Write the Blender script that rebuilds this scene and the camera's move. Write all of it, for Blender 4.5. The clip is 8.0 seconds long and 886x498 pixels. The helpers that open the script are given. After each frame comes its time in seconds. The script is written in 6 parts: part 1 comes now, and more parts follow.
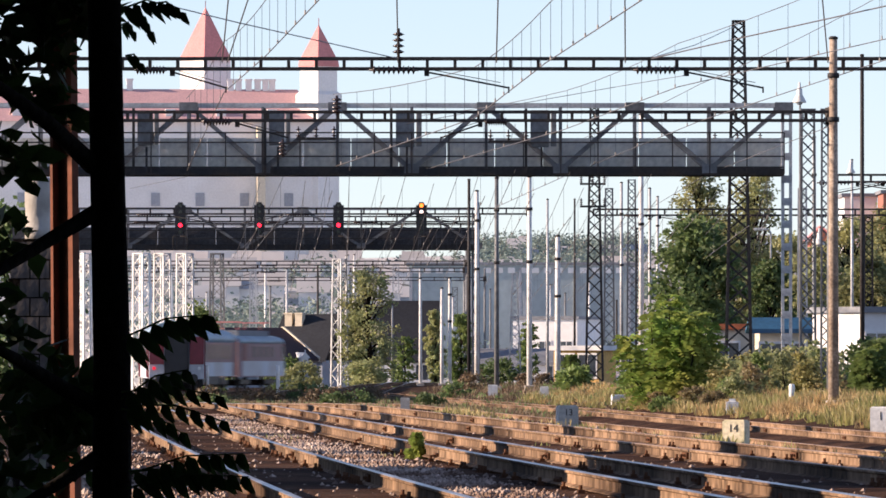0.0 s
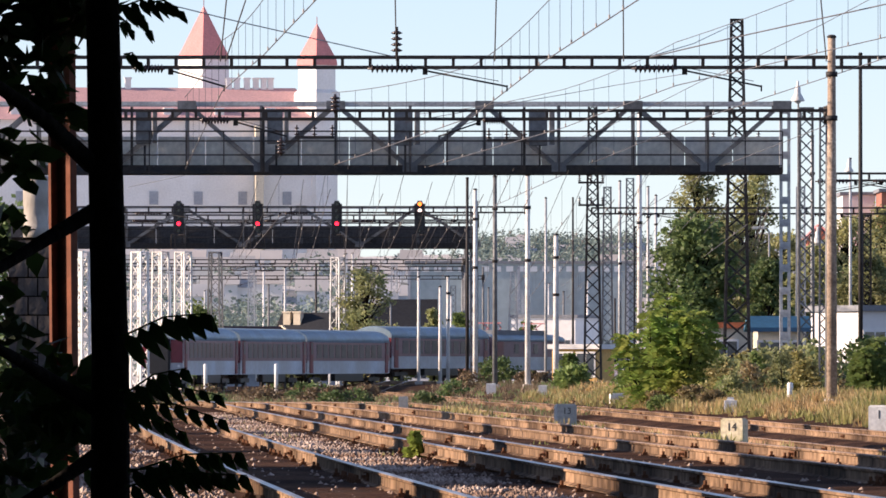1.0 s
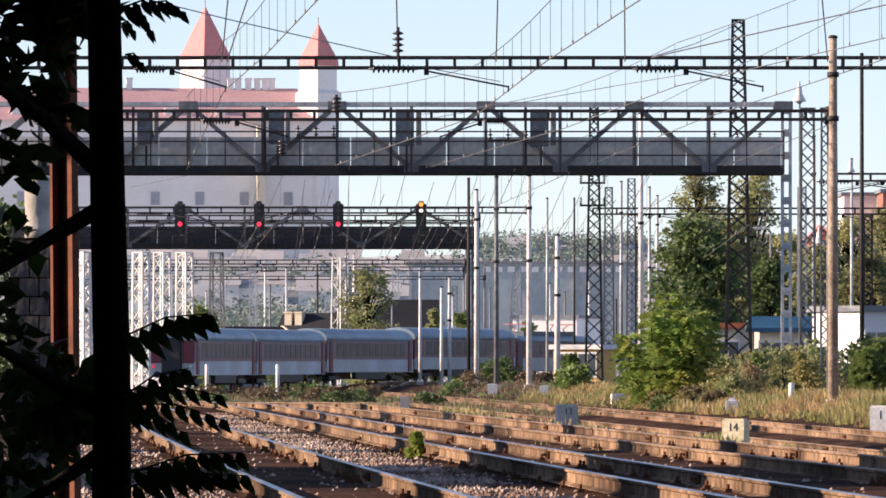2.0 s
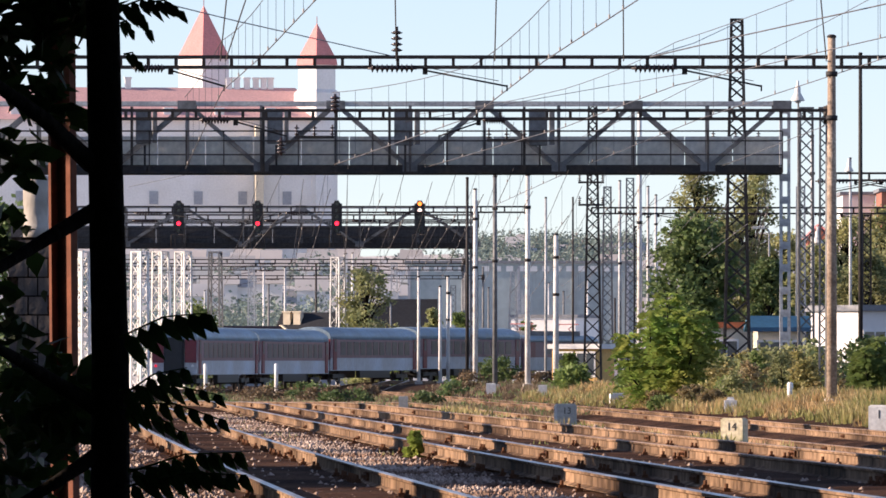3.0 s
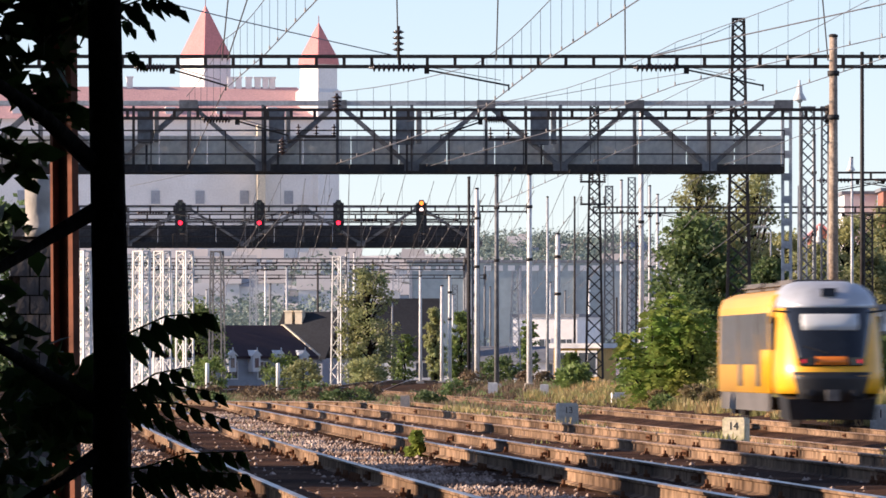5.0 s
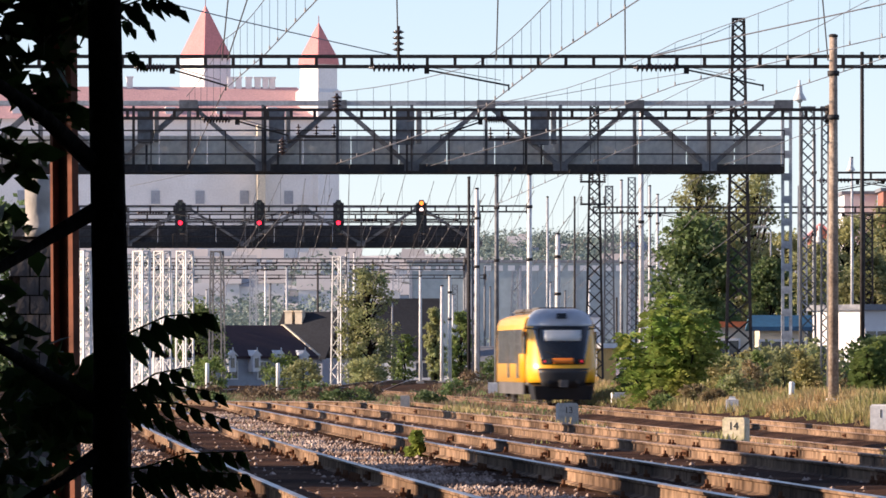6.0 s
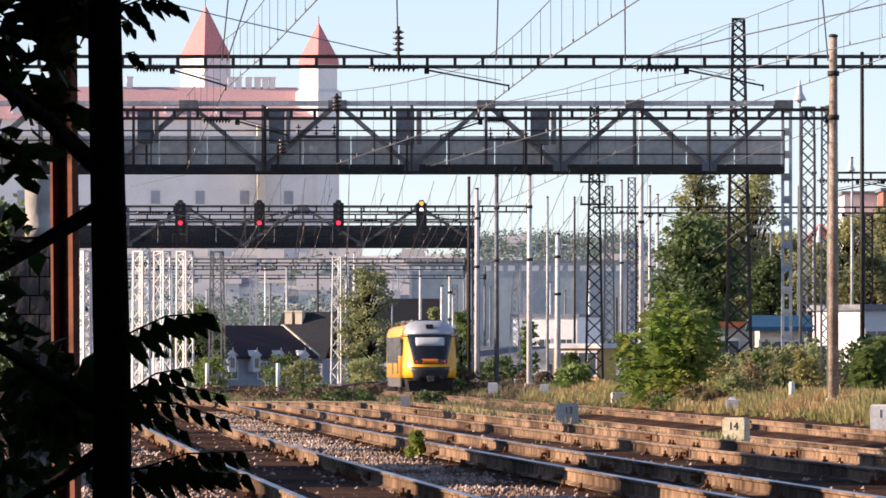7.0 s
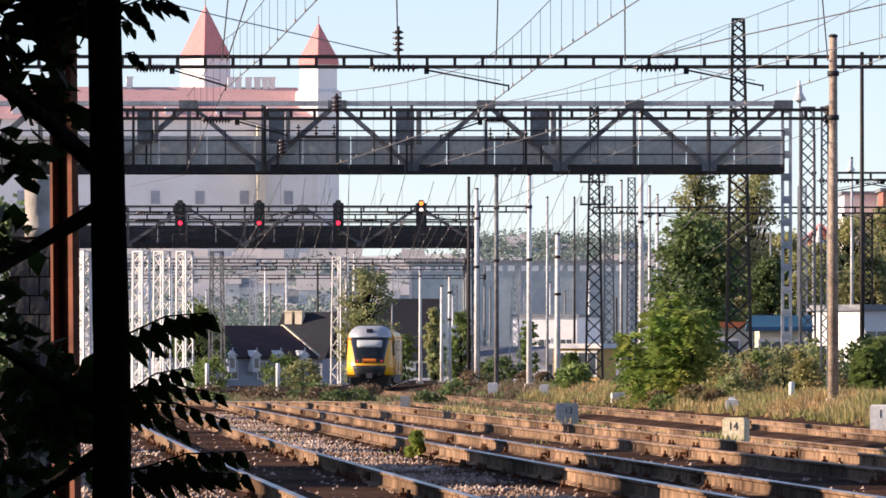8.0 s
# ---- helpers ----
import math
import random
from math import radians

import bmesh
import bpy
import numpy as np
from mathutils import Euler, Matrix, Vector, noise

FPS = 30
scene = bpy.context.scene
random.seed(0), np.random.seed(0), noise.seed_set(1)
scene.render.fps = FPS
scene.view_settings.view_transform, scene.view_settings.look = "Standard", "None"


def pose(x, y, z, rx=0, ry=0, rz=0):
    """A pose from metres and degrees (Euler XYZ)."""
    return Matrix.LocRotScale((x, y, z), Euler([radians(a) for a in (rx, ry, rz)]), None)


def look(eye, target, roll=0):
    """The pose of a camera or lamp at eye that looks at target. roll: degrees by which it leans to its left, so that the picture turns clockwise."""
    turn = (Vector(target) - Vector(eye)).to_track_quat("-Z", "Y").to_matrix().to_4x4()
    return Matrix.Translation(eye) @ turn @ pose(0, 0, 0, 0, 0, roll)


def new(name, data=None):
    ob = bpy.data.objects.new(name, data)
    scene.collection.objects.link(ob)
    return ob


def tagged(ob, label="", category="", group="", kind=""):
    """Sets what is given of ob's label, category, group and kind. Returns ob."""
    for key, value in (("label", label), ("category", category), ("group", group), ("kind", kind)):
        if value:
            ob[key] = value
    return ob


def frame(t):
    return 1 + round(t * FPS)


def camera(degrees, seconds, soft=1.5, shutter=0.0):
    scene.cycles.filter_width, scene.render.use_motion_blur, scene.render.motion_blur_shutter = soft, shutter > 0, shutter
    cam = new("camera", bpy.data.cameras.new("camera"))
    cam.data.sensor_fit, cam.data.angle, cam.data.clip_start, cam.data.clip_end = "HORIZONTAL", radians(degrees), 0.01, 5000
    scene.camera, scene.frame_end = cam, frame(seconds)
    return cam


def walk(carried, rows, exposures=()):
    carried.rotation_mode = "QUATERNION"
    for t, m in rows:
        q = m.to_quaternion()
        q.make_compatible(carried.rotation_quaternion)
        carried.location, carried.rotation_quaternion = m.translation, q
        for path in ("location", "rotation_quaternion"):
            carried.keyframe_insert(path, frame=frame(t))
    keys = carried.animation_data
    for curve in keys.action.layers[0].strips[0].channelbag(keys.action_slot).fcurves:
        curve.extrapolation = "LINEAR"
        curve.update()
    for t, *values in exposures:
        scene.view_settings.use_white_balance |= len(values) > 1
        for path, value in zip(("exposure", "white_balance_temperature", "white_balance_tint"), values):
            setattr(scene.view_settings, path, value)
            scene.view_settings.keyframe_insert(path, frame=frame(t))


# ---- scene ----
cam = camera(5.984, 8.0, soft=1.6, shutter=0.5)
EYE = (0.0, 0.0, 1.4)


def aim(right, up):
    """The hand-held camera's view: its small drift in thousandths of a degree."""
    a = radians(right / 1000)
    e = radians(0.760 + up / 1000)
    return look(EYE, (1000 * math.sin(a), 1000 * math.cos(a), 1.4 + 1000 * math.tan(e)))


walk(cam, [(t, aim(r, u)) for t, r, u in (
    (0.0, 0.0, 15.3), (0.5, 5.0, 10.3), (1.0, 11.5, 5.7), (1.5, 0.0, 10.3), (1.7, 0.0, 9.9), (2.8, 11.5, 4.2), (3.5, 11.5, 4.6), (3.8, 5.7, 1.9), (4.0, 0.0, 0.0), (4.5, 0.0, 0.0), (6.0, 0.0, 0.0), (6.5, 0.0, 0.0), (7.0, 0.0, 0.8), (7.5, 0.0, 0.8), (8.0, 1.1, 1.5))],
    exposures=((0.0, 0.91, 5950, 21), (8.0, 0.91, 5950, 21)))

# ---- light ----
SUN_AZ, SUN_EL = 266.5, 16.5   # degrees, clockwise from +y; low evening sun from the left
world = bpy.data.worlds.new("sky")
scene.world = world
world.use_nodes = True
wn = world.node_tree
bg = wn.nodes["Background"]
sky = wn.nodes.new("ShaderNodeTexSky")
sky.sky_type, sky.sun_disc = "NISHITA", False
sky.sun_elevation, sky.sun_rotation = radians(SUN_EL), radians(SUN_AZ)
sky.air_density, sky.dust_density, sky.ozone_density = 0.75, 0.0, 2.4
hazy = wn.nodes.new("ShaderNodeHueSaturation")   # thin evening haze pales the sky
hazy.inputs["Saturation"].default_value = 0.75
wn.links.new(sky.outputs[0], hazy.inputs["Color"])
wn.links.new(hazy.outputs[0], bg.inputs[0])
bg.inputs[1].default_value = 0.093
sun = new("sun", bpy.data.lights.new("sun", "SUN"))
sun.data.energy, sun.data.angle, sun.data.color = 5.0, radians(0.6), (1.0, 0.78, 0.52)
_a, _e = radians(SUN_AZ), radians(SUN_EL)
sun.matrix_world = look((500 * math.sin(_a) * math.cos(_e), 500 * math.cos(_a) * math.cos(_e), 500 * math.sin(_e)), (0, 0, 0))


# ---- materials ----
def material(name, color, rough=0.7, metal=0.0, vary=0.25, grain=8.0, blotch=0.6, bump=0.3, second=None, detail=0.02, coords="Object", random_shift=0.0, spec=0.5):
    """A surface with large stains and fine grain; color and second are mixed by the stains."""
    m = bpy.data.materials.new(name)
    m.use_nodes = True
    n, l = m.node_tree.nodes, m.node_tree.links
    b = n["Principled BSDF"]
    b.inputs["Roughness"].default_value, b.inputs["Metallic"].default_value = rough, metal
    b.inputs["Specular IOR Level"].default_value = spec
    tc = n.new("ShaderNodeTexCoord")
    big, fine = n.new("ShaderNodeTexNoise"), n.new("ShaderNodeTexNoise")
    big.inputs["Scale"].default_value, big.inputs["Detail"].default_value = blotch, 5
    fine.inputs["Scale"].default_value, fine.inputs["Detail"].default_value = grain, 4
    for x in (big, fine):
        l.new(tc.outputs[coords], x.inputs["Vector"])
    ramp = n.new("ShaderNodeValToRGB")
    ramp.color_ramp.elements[0].position, ramp.color_ramp.elements[1].position = 0.36, 0.64
    ramp.color_ramp.elements[0].color = (*color, 1)
    ramp.color_ramp.elements[1].color = (*(second or [c * (1 - vary) for c in color]), 1)
    l.new(big.outputs[0], ramp.inputs[0])
    hsv = n.new("ShaderNodeHueSaturation")
    mr = n.new("ShaderNodeMapRange")
    mr.inputs[1].default_value, mr.inputs[2].default_value = 0.3, 0.7
    mr.inputs[3].default_value, mr.inputs[4].default_value = 1 - vary, 1 + vary
    l.new(fine.outputs[0], mr.inputs[0])
    l.new(mr.outputs[0], hsv.inputs["Value"])
    l.new(ramp.outputs[0], hsv.inputs["Color"])
    out = hsv
    if random_shift:
        info, geo, add = n.new("ShaderNodeObjectInfo"), n.new("ShaderNodeNewGeometry"), n.new("ShaderNodeMath")
        add.operation = "ADD"
        l.new(info.outputs["Random"], add.inputs[0])
        l.new(geo.outputs["Random Per Island"], add.inputs[1])
        mr2, h2 = n.new("ShaderNodeMapRange"), n.new("ShaderNodeHueSaturation")
        mr2.inputs[2].default_value = 2
        mr2.inputs[3].default_value, mr2.inputs[4].default_value = 1 - random_shift, 1 + random_shift
        l.new(add.outputs[0], mr2.inputs[0])
        l.new(mr2.outputs[0], h2.inputs["Value"])
        l.new(hsv.outputs[0], h2.inputs["Color"])
        out = h2
    l.new(out.outputs[0], b.inputs["Base Color"])
    if bump:
        bp = n.new("ShaderNodeBump")
        bp.inputs["Strength"].default_value, bp.inputs["Distance"].default_value = bump, detail
        l.new(fine.outputs[0], bp.inputs["Height"])
        l.new(bp.outputs[0], b.inputs["Normal"])
    return m


def glass(name, color, rough=0.08):
    m = material(name, color, rough, 0.0, 0.1, 3.0, 0.5, 0.0)
    m.node_tree.nodes["Principled BSDF"].inputs["Specular IOR Level"].default_value = 0.6
    return m


def leafy(name, color, second, through_light=0.35):
    """Leaves: two tones, a little light passes through."""
    m = material(name, color, 0.55, 0, 0.3, 3.0, 0.5, 0.0, second, random_shift=0.45, spec=0.35)
    n, l = m.node_tree.nodes, m.node_tree.links
    b, o = n["Principled BSDF"], n["Material Output"]
    tr, mix = n.new("ShaderNodeBsdfTranslucent"), n.new("ShaderNodeMixShader")
    mix.inputs[0].default_value = through_light
    l.new(b.inputs["Base Color"].links[0].from_socket, tr.inputs[0])
    l.new(b.outputs[0], mix.inputs[1])
    l.new(tr.outputs[0], mix.inputs[2])
    l.new(mix.outputs[0], o.inputs[0])
    return m


def lamp_glow(name, color, strength):
    m = bpy.data.materials.new(name)
    m.use_nodes = True
    b = m.node_tree.nodes["Principled BSDF"]
    b.inputs["Base Color"].default_value = (*color, 1)
    b.inputs["Emission Color"].default_value, b.inputs["Emission Strength"].default_value = (*color, 1), strength
    return m


STEEL_DARK = material("dark painted steel", (0.022, 0.023, 0.027), 0.65, 0.0, 0.3, 6, 0.7, 0.2, (0.045, 0.036, 0.03), spec=0.3)
STEEL_FADED = material("faded grey-brown steel", (0.085, 0.08, 0.082), 0.7, 0.0, 0.3, 6, 0.5, 0.2, (0.06, 0.055, 0.055), spec=0.3)
STEEL_GREY = material("grey painted steel", (0.19, 0.195, 0.20), 0.6, 0.0, 0.25, 6, 0.8, 0.2, (0.11, 0.11, 0.112))
STEEL_LIGHT = material("galvanised steel", (0.60, 0.60, 0.58), 0.5, 0.1, 0.2, 9, 0.8, 0.15, (0.36, 0.37, 0.39))
SHEET_GREY = material("weathered grey cladding", (0.80, 0.77, 0.69), 0.7, 0, 0.2, 4, 0.25, 0.25, (0.55, 0.52, 0.45))
WHITE_POLE = material("white painted pole", (0.84, 0.83, 0.80), 0.55, 0, 0.15, 10, 0.8, 0.2, (0.62, 0.60, 0.56))
CONCRETE = material("concrete", (0.50, 0.47, 0.42), 0.85, 0, 0.2, 14, 0.9, 0.4, (0.37, 0.34, 0.30))
WOOD_POLE = material("sunbleached brown pole", (0.46, 0.36, 0.27), 0.75, 0, 0.4, 12, 0.9, 0.4, (0.22, 0.155, 0.11))
WIRE = material("weathered copper wire", (0.17, 0.16, 0.16), 0.5, 0.4, 0.2, 5, 0.5, 0.0)
# Rust, with long dark blotches that paint in shadows lying across the rails.
RAIL_SIDE = material("shade-blotched rusty rail", (0.27, 0.178, 0.112), 0.8, 0.0, 0.6, 3, 0.16, 0.6, (0.07, 0.045, 0.03), spec=0.03)
RAIL_HEAD = material("worn rail head", (0.50, 0.48, 0.47), 0.34, 0.9, 0.2, 12, 0.4, 0.05, (0.26, 0.18, 0.13))
RAIL_DULL = material("dull brown rail head", (0.36, 0.26, 0.19), 0.6, 0.2, 0.3, 9, 0.4, 0.1, (0.24, 0.16, 0.11), spec=0.3)
SLEEPER = material("rust-stained sleeper", (0.09, 0.056, 0.04), 0.9, 0, 0.3, 9, 1.2, 0.6, (0.055, 0.04, 0.032), random_shift=0.25, spec=0.03)
BED = material("packed brown ballast", (0.105, 0.058, 0.038), 0.95, 0, 0.6, 13, 0.25, 1.0, (0.035, 0.020, 0.014), 0.05, spec=0.03)
IRON = material("rusty fastening", (0.15, 0.075, 0.042), 0.8, 0.1, 0.3, 20, 1.5, 0.4, spec=0.03)
BALLAST = material("brown ballast stones", (0.14, 0.085, 0.06), 0.9, 0, 0.4, 11, 0.3, 1.0, (0.46, 0.37, 0.31), 0.05, random_shift=0.8, spec=0.03)
GROUND = material("gritty rust-stained soil", (0.075, 0.042, 0.028), 0.95, 0, 0.4, 7, 0.16, 1.0, (0.040, 0.028, 0.019), 0.06, spec=0.03)
# Town, slope and vine colours are lifted to paint in distance haze.
TOWN_WALL = material("town walls paled for haze", (0.70, 0.71, 0.70), 0.85, 0, 0.1, 0.1, 0.02, 0.0, (0.62, 0.64, 0.64), random_shift=0.2)
TOWN_ROOF = material("town roofs paled for haze", (0.52, 0.48, 0.45), 0.85, 0, 0.1, 0.1, 0.02, 0.0, (0.46, 0.47, 0.49), random_shift=0.25)
HILLSIDE = material("vineyard slope paled for haze", (0.60, 0.57, 0.52), 0.95, 0, 0.2, 0.08, 0.012, 0.0, (0.66, 0.62, 0.58))
HILL_ROWS = material("vines paled for haze", (0.40, 0.43, 0.38), 0.95, 0, 0.2, 0.2, 0.02, 0.0, (0.46, 0.44, 0.42), random_shift=0.25)
WHITE_WALL = material("white plaster", (0.80, 0.79, 0.77), 0.85, 0, 0.06, 2, 0.12, 0.2, (0.74, 0.72, 0.69))
BRICK_RED = material("weathered red brick", (0.36, 0.15, 0.10), 0.85, 0, 0.2, 2, 0.3, 0.2, (0.28, 0.12, 0.085))
STONE_CREAM = material("lichen-stained cream concrete", (0.66, 0.58, 0.42), 0.85, 0, 0.2, 20, 4.0, 0.4, (0.46, 0.42, 0.25))
YELLOW_WALL = material("yellow boards", (0.72, 0.42, 0.10), 0.8, 0, 0.15, 4, 0.5, 0.2, (0.6, 0.36, 0.12))
CREAM_WALL = material("cream plaster", (0.72, 0.62, 0.46), 0.85, 0, 0.1, 2, 0.2, 0.2, (0.66, 0.58, 0.45))
HALL_WALL = material("blue-grey hall wall", (0.36, 0.42, 0.43), 0.8, 0, 0.12, 1.0, 0.06, 0.1, (0.29, 0.34, 0.36))
GREY_WALL = material("grey plaster", (0.36, 0.38, 0.42), 0.85, 0, 0.1, 2, 0.2, 0.2)
# Castle tiles: distance haze is put into these paler, pinker colours.
TILE_RED = material("red clay tiles paled for haze", (0.63, 0.25, 0.235), 0.8, 0, 0.12, 2.0, 0.15, 0.4, (0.56, 0.22, 0.21), 0.1)
TILE_ROSE = material("rose tiles paled for haze", (0.66, 0.40, 0.38), 0.85, 0, 0.12, 2.0, 0.15, 0.4, (0.60, 0.36, 0.35), 0.1)
TILE_DARK = material("dark red tiles", (0.045, 0.021, 0.025), 0.8, 0, 0.2, 4.0, 0.3, 0.4, (0.033, 0.018, 0.022), 0.05)
ROOF_SLATE = material("dark slate roof", (0.03, 0.032, 0.038), 0.8, 0, 0.2, 4, 0.3, 0.3, spec=0.3)
ROOF_GREY = material("grey felt roof", (0.22, 0.23, 0.25), 0.8, 0, 0.2, 4, 0.3, 0.3)
ROOF_BLUE = material("blue sheet roof", (0.035, 0.12, 0.21), 0.45, 0, 0.15, 4, 0.4, 0.2)
ORANGE_SHEET = material("orange awning sheet", (0.60, 0.17, 0.06), 0.6, 0, 0.2, 4, 0.4, 0.2)
WINDOW_DARK = glass("dark window glass", (0.05, 0.06, 0.075))
YELLOW = material("yellow train paint", (0.92, 0.47, 0.012), 0.32, 0, 0.05, 3, 0.5, 0.05, (0.88, 0.43, 0.012))
SILVER = material("silver train roof", (0.55, 0.57, 0.60), 0.4, 0.3, 0.1, 3, 0.5, 0.1)
TRAIN_GREY = material("dusty grey skirt", (0.14, 0.125, 0.115), 0.7, 0.0, 0.25, 4, 0.8, 0.2, (0.09, 0.08, 0.07))
TRAIN_BLACK = material("black train parts", (0.02, 0.02, 0.022), 0.5, 0, 0.2, 4, 0.8, 0.1)
COACH_RED = material("dull red coach paint", (0.23, 0.035, 0.045), 0.45, 0, 0.12, 3, 0.4, 0.05, (0.19, 0.03, 0.04))
COACH_BAND = material("faded mauve coach paint", (0.33, 0.22, 0.235), 0.5, 0, 0.12, 3, 0.4, 0.05, (0.28, 0.18, 0.19), spec=0.2)
COACH_WHITE = material("off-white coach paint", (0.60, 0.66, 0.74), 0.5, 0, 0.12, 3, 0.25, 0.05, (0.50, 0.51, 0.53))
COACH_ROOF = material("grey-blue coach roof", (0.33, 0.46, 0.56), 0.5, 0.1, 0.15, 3, 0.25, 0.1, (0.27, 0.35, 0.41))
COACH_GLASS = material("coach window glass", (0.05, 0.05, 0.06), 0.3, 0, 0.3, 2, 0.4, 0.0, (0.12, 0.11, 0.12), spec=0.12)
TRAIN_GLASS = glass("windscreen", (0.014, 0.017, 0.022), 0.1)
BLIND = material("pale destination blind", (0.62, 0.64, 0.64), 0.5, 0, 0.05, 4, 0.4, 0)
ORANGE_PANEL = material("orange front panel", (0.85, 0.22, 0.02), 0.4, 0, 0.05, 4, 0.4, 0)
INSULATOR = material("brown glazed insulator", (0.045, 0.03, 0.028), 0.25, 0, 0.2, 6, 1, 0)
# Near-black: the shade on the near trunk is put into the colour.
BARK = material("bark darkened for shade", (0.015, 0.012, 0.010), 0.95, 0, 0.35, 25, 2, 0.9, (0.012, 0.010, 0.009), 0.02, spec=0.1)
RUST_POST = material("red-brown steel post", (0.22, 0.075, 0.04), 0.8, 0.0, 0.35, 12, 4.0, 0.4, (0.13, 0.05, 0.032), spec=0.3)
DARK_BRICK = material("dark grey block", (0.07, 0.055, 0.045), 0.9, 0, 0.3, 14, 2, 0.6, (0.085, 0.075, 0.07), random_shift=0.2)
LEAF_NEAR = leafy("dark near leaves", (0.035, 0.07, 0.018), (0.06, 0.11, 0.022), 0.35)
LEAF_BRIGHT = leafy("bright green leaves", (0.25, 0.38, 0.08), (0.43, 0.43, 0.11), 0.5)
LEAF_MID = leafy("mid green leaves", (0.16, 0.23, 0.07), (0.21, 0.26, 0.08), 0.45)
LEAF_DARK = leafy("dark green leaves", (0.11, 0.17, 0.065), (0.15, 0.20, 0.07), 0.45)
LEAF_GREY = leafy("grey-green leaves", (0.27, 0.31, 0.14), (0.34, 0.33, 0.15), 0.5)
GRASS_DRY = leafy("dry grass", (0.62, 0.41, 0.19), (0.46, 0.35, 0.15), 0.4)
GRASS_DULL = leafy("dull dry weeds", (0.19, 0.13, 0.08), (0.13, 0.105, 0.06), 0.25)
# The blue-green tint carries the haze over the far leaves.
WOODS = leafy("far woods tinted for haze", (0.18, 0.25, 0.23), (0.22, 0.27, 0.23), 0.3)
LEAF_PALE = leafy("pale sunlit leaves", (0.34, 0.37, 0.17), (0.42, 0.40, 0.18), 0.5)
LEAF_BROWN = leafy("dry brown shrub leaves", (0.32, 0.23, 0.13), (0.26, 0.24, 0.11), 0.4)
GRASS_GREEN = leafy("weedy green", (0.27, 0.28, 0.09), (0.38, 0.29, 0.13), 0.4)
RED_LAMP = lamp_glow("red signal light", (1.0, 0.015, 0.03), 3.0)
AMBER_LAMP = lamp_glow("amber signal light", (1.0, 0.17, 0.02), 2.2)
WHITE_LAMP = lamp_glow("pale signal light", (1.0, 0.75, 0.6), 1.2)
TAIL_LAMP = lamp_glow("train tail light", (1.0, 0.03, 0.05), 0.35)
INK = material("black paint", (0.03, 0.03, 0.03), 0.7, 0, 0.1, 5, 1, 0)


# ---- building helpers ----
def quadbox(bm, corners):
    v = [bm.verts.new(c) for c in corners]
    for f in ((0, 3, 2, 1), (4, 5, 6, 7), (0, 1, 5, 4), (1, 2, 6, 5), (2, 3, 7, 6), (3, 0, 4, 7)):
        bm.faces.new([v[i] for i in f])


def box(bm, c, s, turn=None):
    """A box with centre c and size s, turned about its own centre."""
    q = [Vector((x * s[0] / 2, y * s[1] / 2, z * s[2] / 2)) for z in (-1, 1) for x, y in ((-1, -1), (1, -1), (1, 1), (-1, 1))]
    if turn is not None:
        q = [turn @ p for p in q]
    quadbox(bm, [p + Vector(c) for p in q])


def bar(bm, p, q, w, h=None):
    """A straight bar of w across and h deep from p to q."""
    p, q, h = Vector(p), Vector(q), h or w
    d = (q - p).normalized()
    side = d.cross(Vector((0, 1, 0) if abs(d.y) < 0.9 else (0, 0, 1))).normalized()
    up = side.cross(d)
    ring = [side * (w / 2) * a + up * (h / 2) * b for a, b in ((-1, -1), (1, -1), (1, 1), (-1, 1))]
    quadbox(bm, [p + r for r in ring] + [q + r for r in ring])


def tube(bm, pts, radii, n=8, cap=True):
    """A round bar through pts."""
    pts = [Vector(p) for p in pts]
    rings = []
    side = None
    for i, p in enumerate(pts):
        d = (pts[min(i + 1, len(pts) - 1)] - pts[max(i - 1, 0)]).normalized()
        s = d.orthogonal() if side is None else side - d * side.dot(d)
        side = s.normalized()
        other = d.cross(side)
        r = radii[i] if isinstance(radii, (list, tuple)) else radii
        rings.append([bm.verts.new(p + (side * math.cos(a) + other * math.sin(a)) * r) for a in [2 * math.pi * k / n for k in range(n)]])
    for a, b in zip(rings, rings[1:]):
        for k in range(n):
            f = bm.faces.new((a[k], a[(k + 1) % n], b[(k + 1) % n], b[k]))
            f.smooth = n > 5
    if cap:
        bm.faces.new(rings[0][::-1])
        bm.faces.new(rings[-1])


def loft(bm, rings, closed=True, caps=True, smooth=False):
    """Skin between rings of equal length."""
    rr = [[bm.verts.new(p) for p in r] for r in rings]
    for a, b in zip(rr, rr[1:]):
        n = len(a)
        for k in range(n if closed else n - 1):
            f = bm.faces.new((a[k], a[(k + 1) % n], b[(k + 1) % n], b[k]))
            f.smooth = smooth
    if caps:
        bm.faces.new(rr[0][::-1])
        bm.faces.new(rr[-1])


def turned(bm, base, profile, n=10):
    """A lathe shape: profile rows of height and radius over base."""
    b = Vector(base)
    loft(bm, [[b + Vector((r * math.cos(a), r * math.sin(a), z)) for a in [2 * math.pi * k / n for k in range(n)]] for z, r in profile], smooth=True)


def part(name, bm, mat, parent=None, label="", at=None):
    """Links a bmesh as one mesh object under a thing or a part."""
    bmesh.ops.recalc_face_normals(bm, faces=bm.faces)
    me = bpy.data.meshes.new(name)
    bm.to_mesh(me)
    bm.free()
    for m in (mat if isinstance(mat, (list, tuple)) else [mat]):
        me.materials.append(m)
    ob = new(name, me)
    if parent is not None:
        ob.parent = parent
    if at is not None:
        ob.location = at
    if label:
        ob["label"] = label
    return ob


def thing(name, at, label, category, group="", kind="", turn=0.0):
    e = new(name)
    e.empty_display_size = 0.2
    e.location = at
    e.rotation_euler = (0, 0, radians(turn))
    return tagged(e, label, category, group, kind)


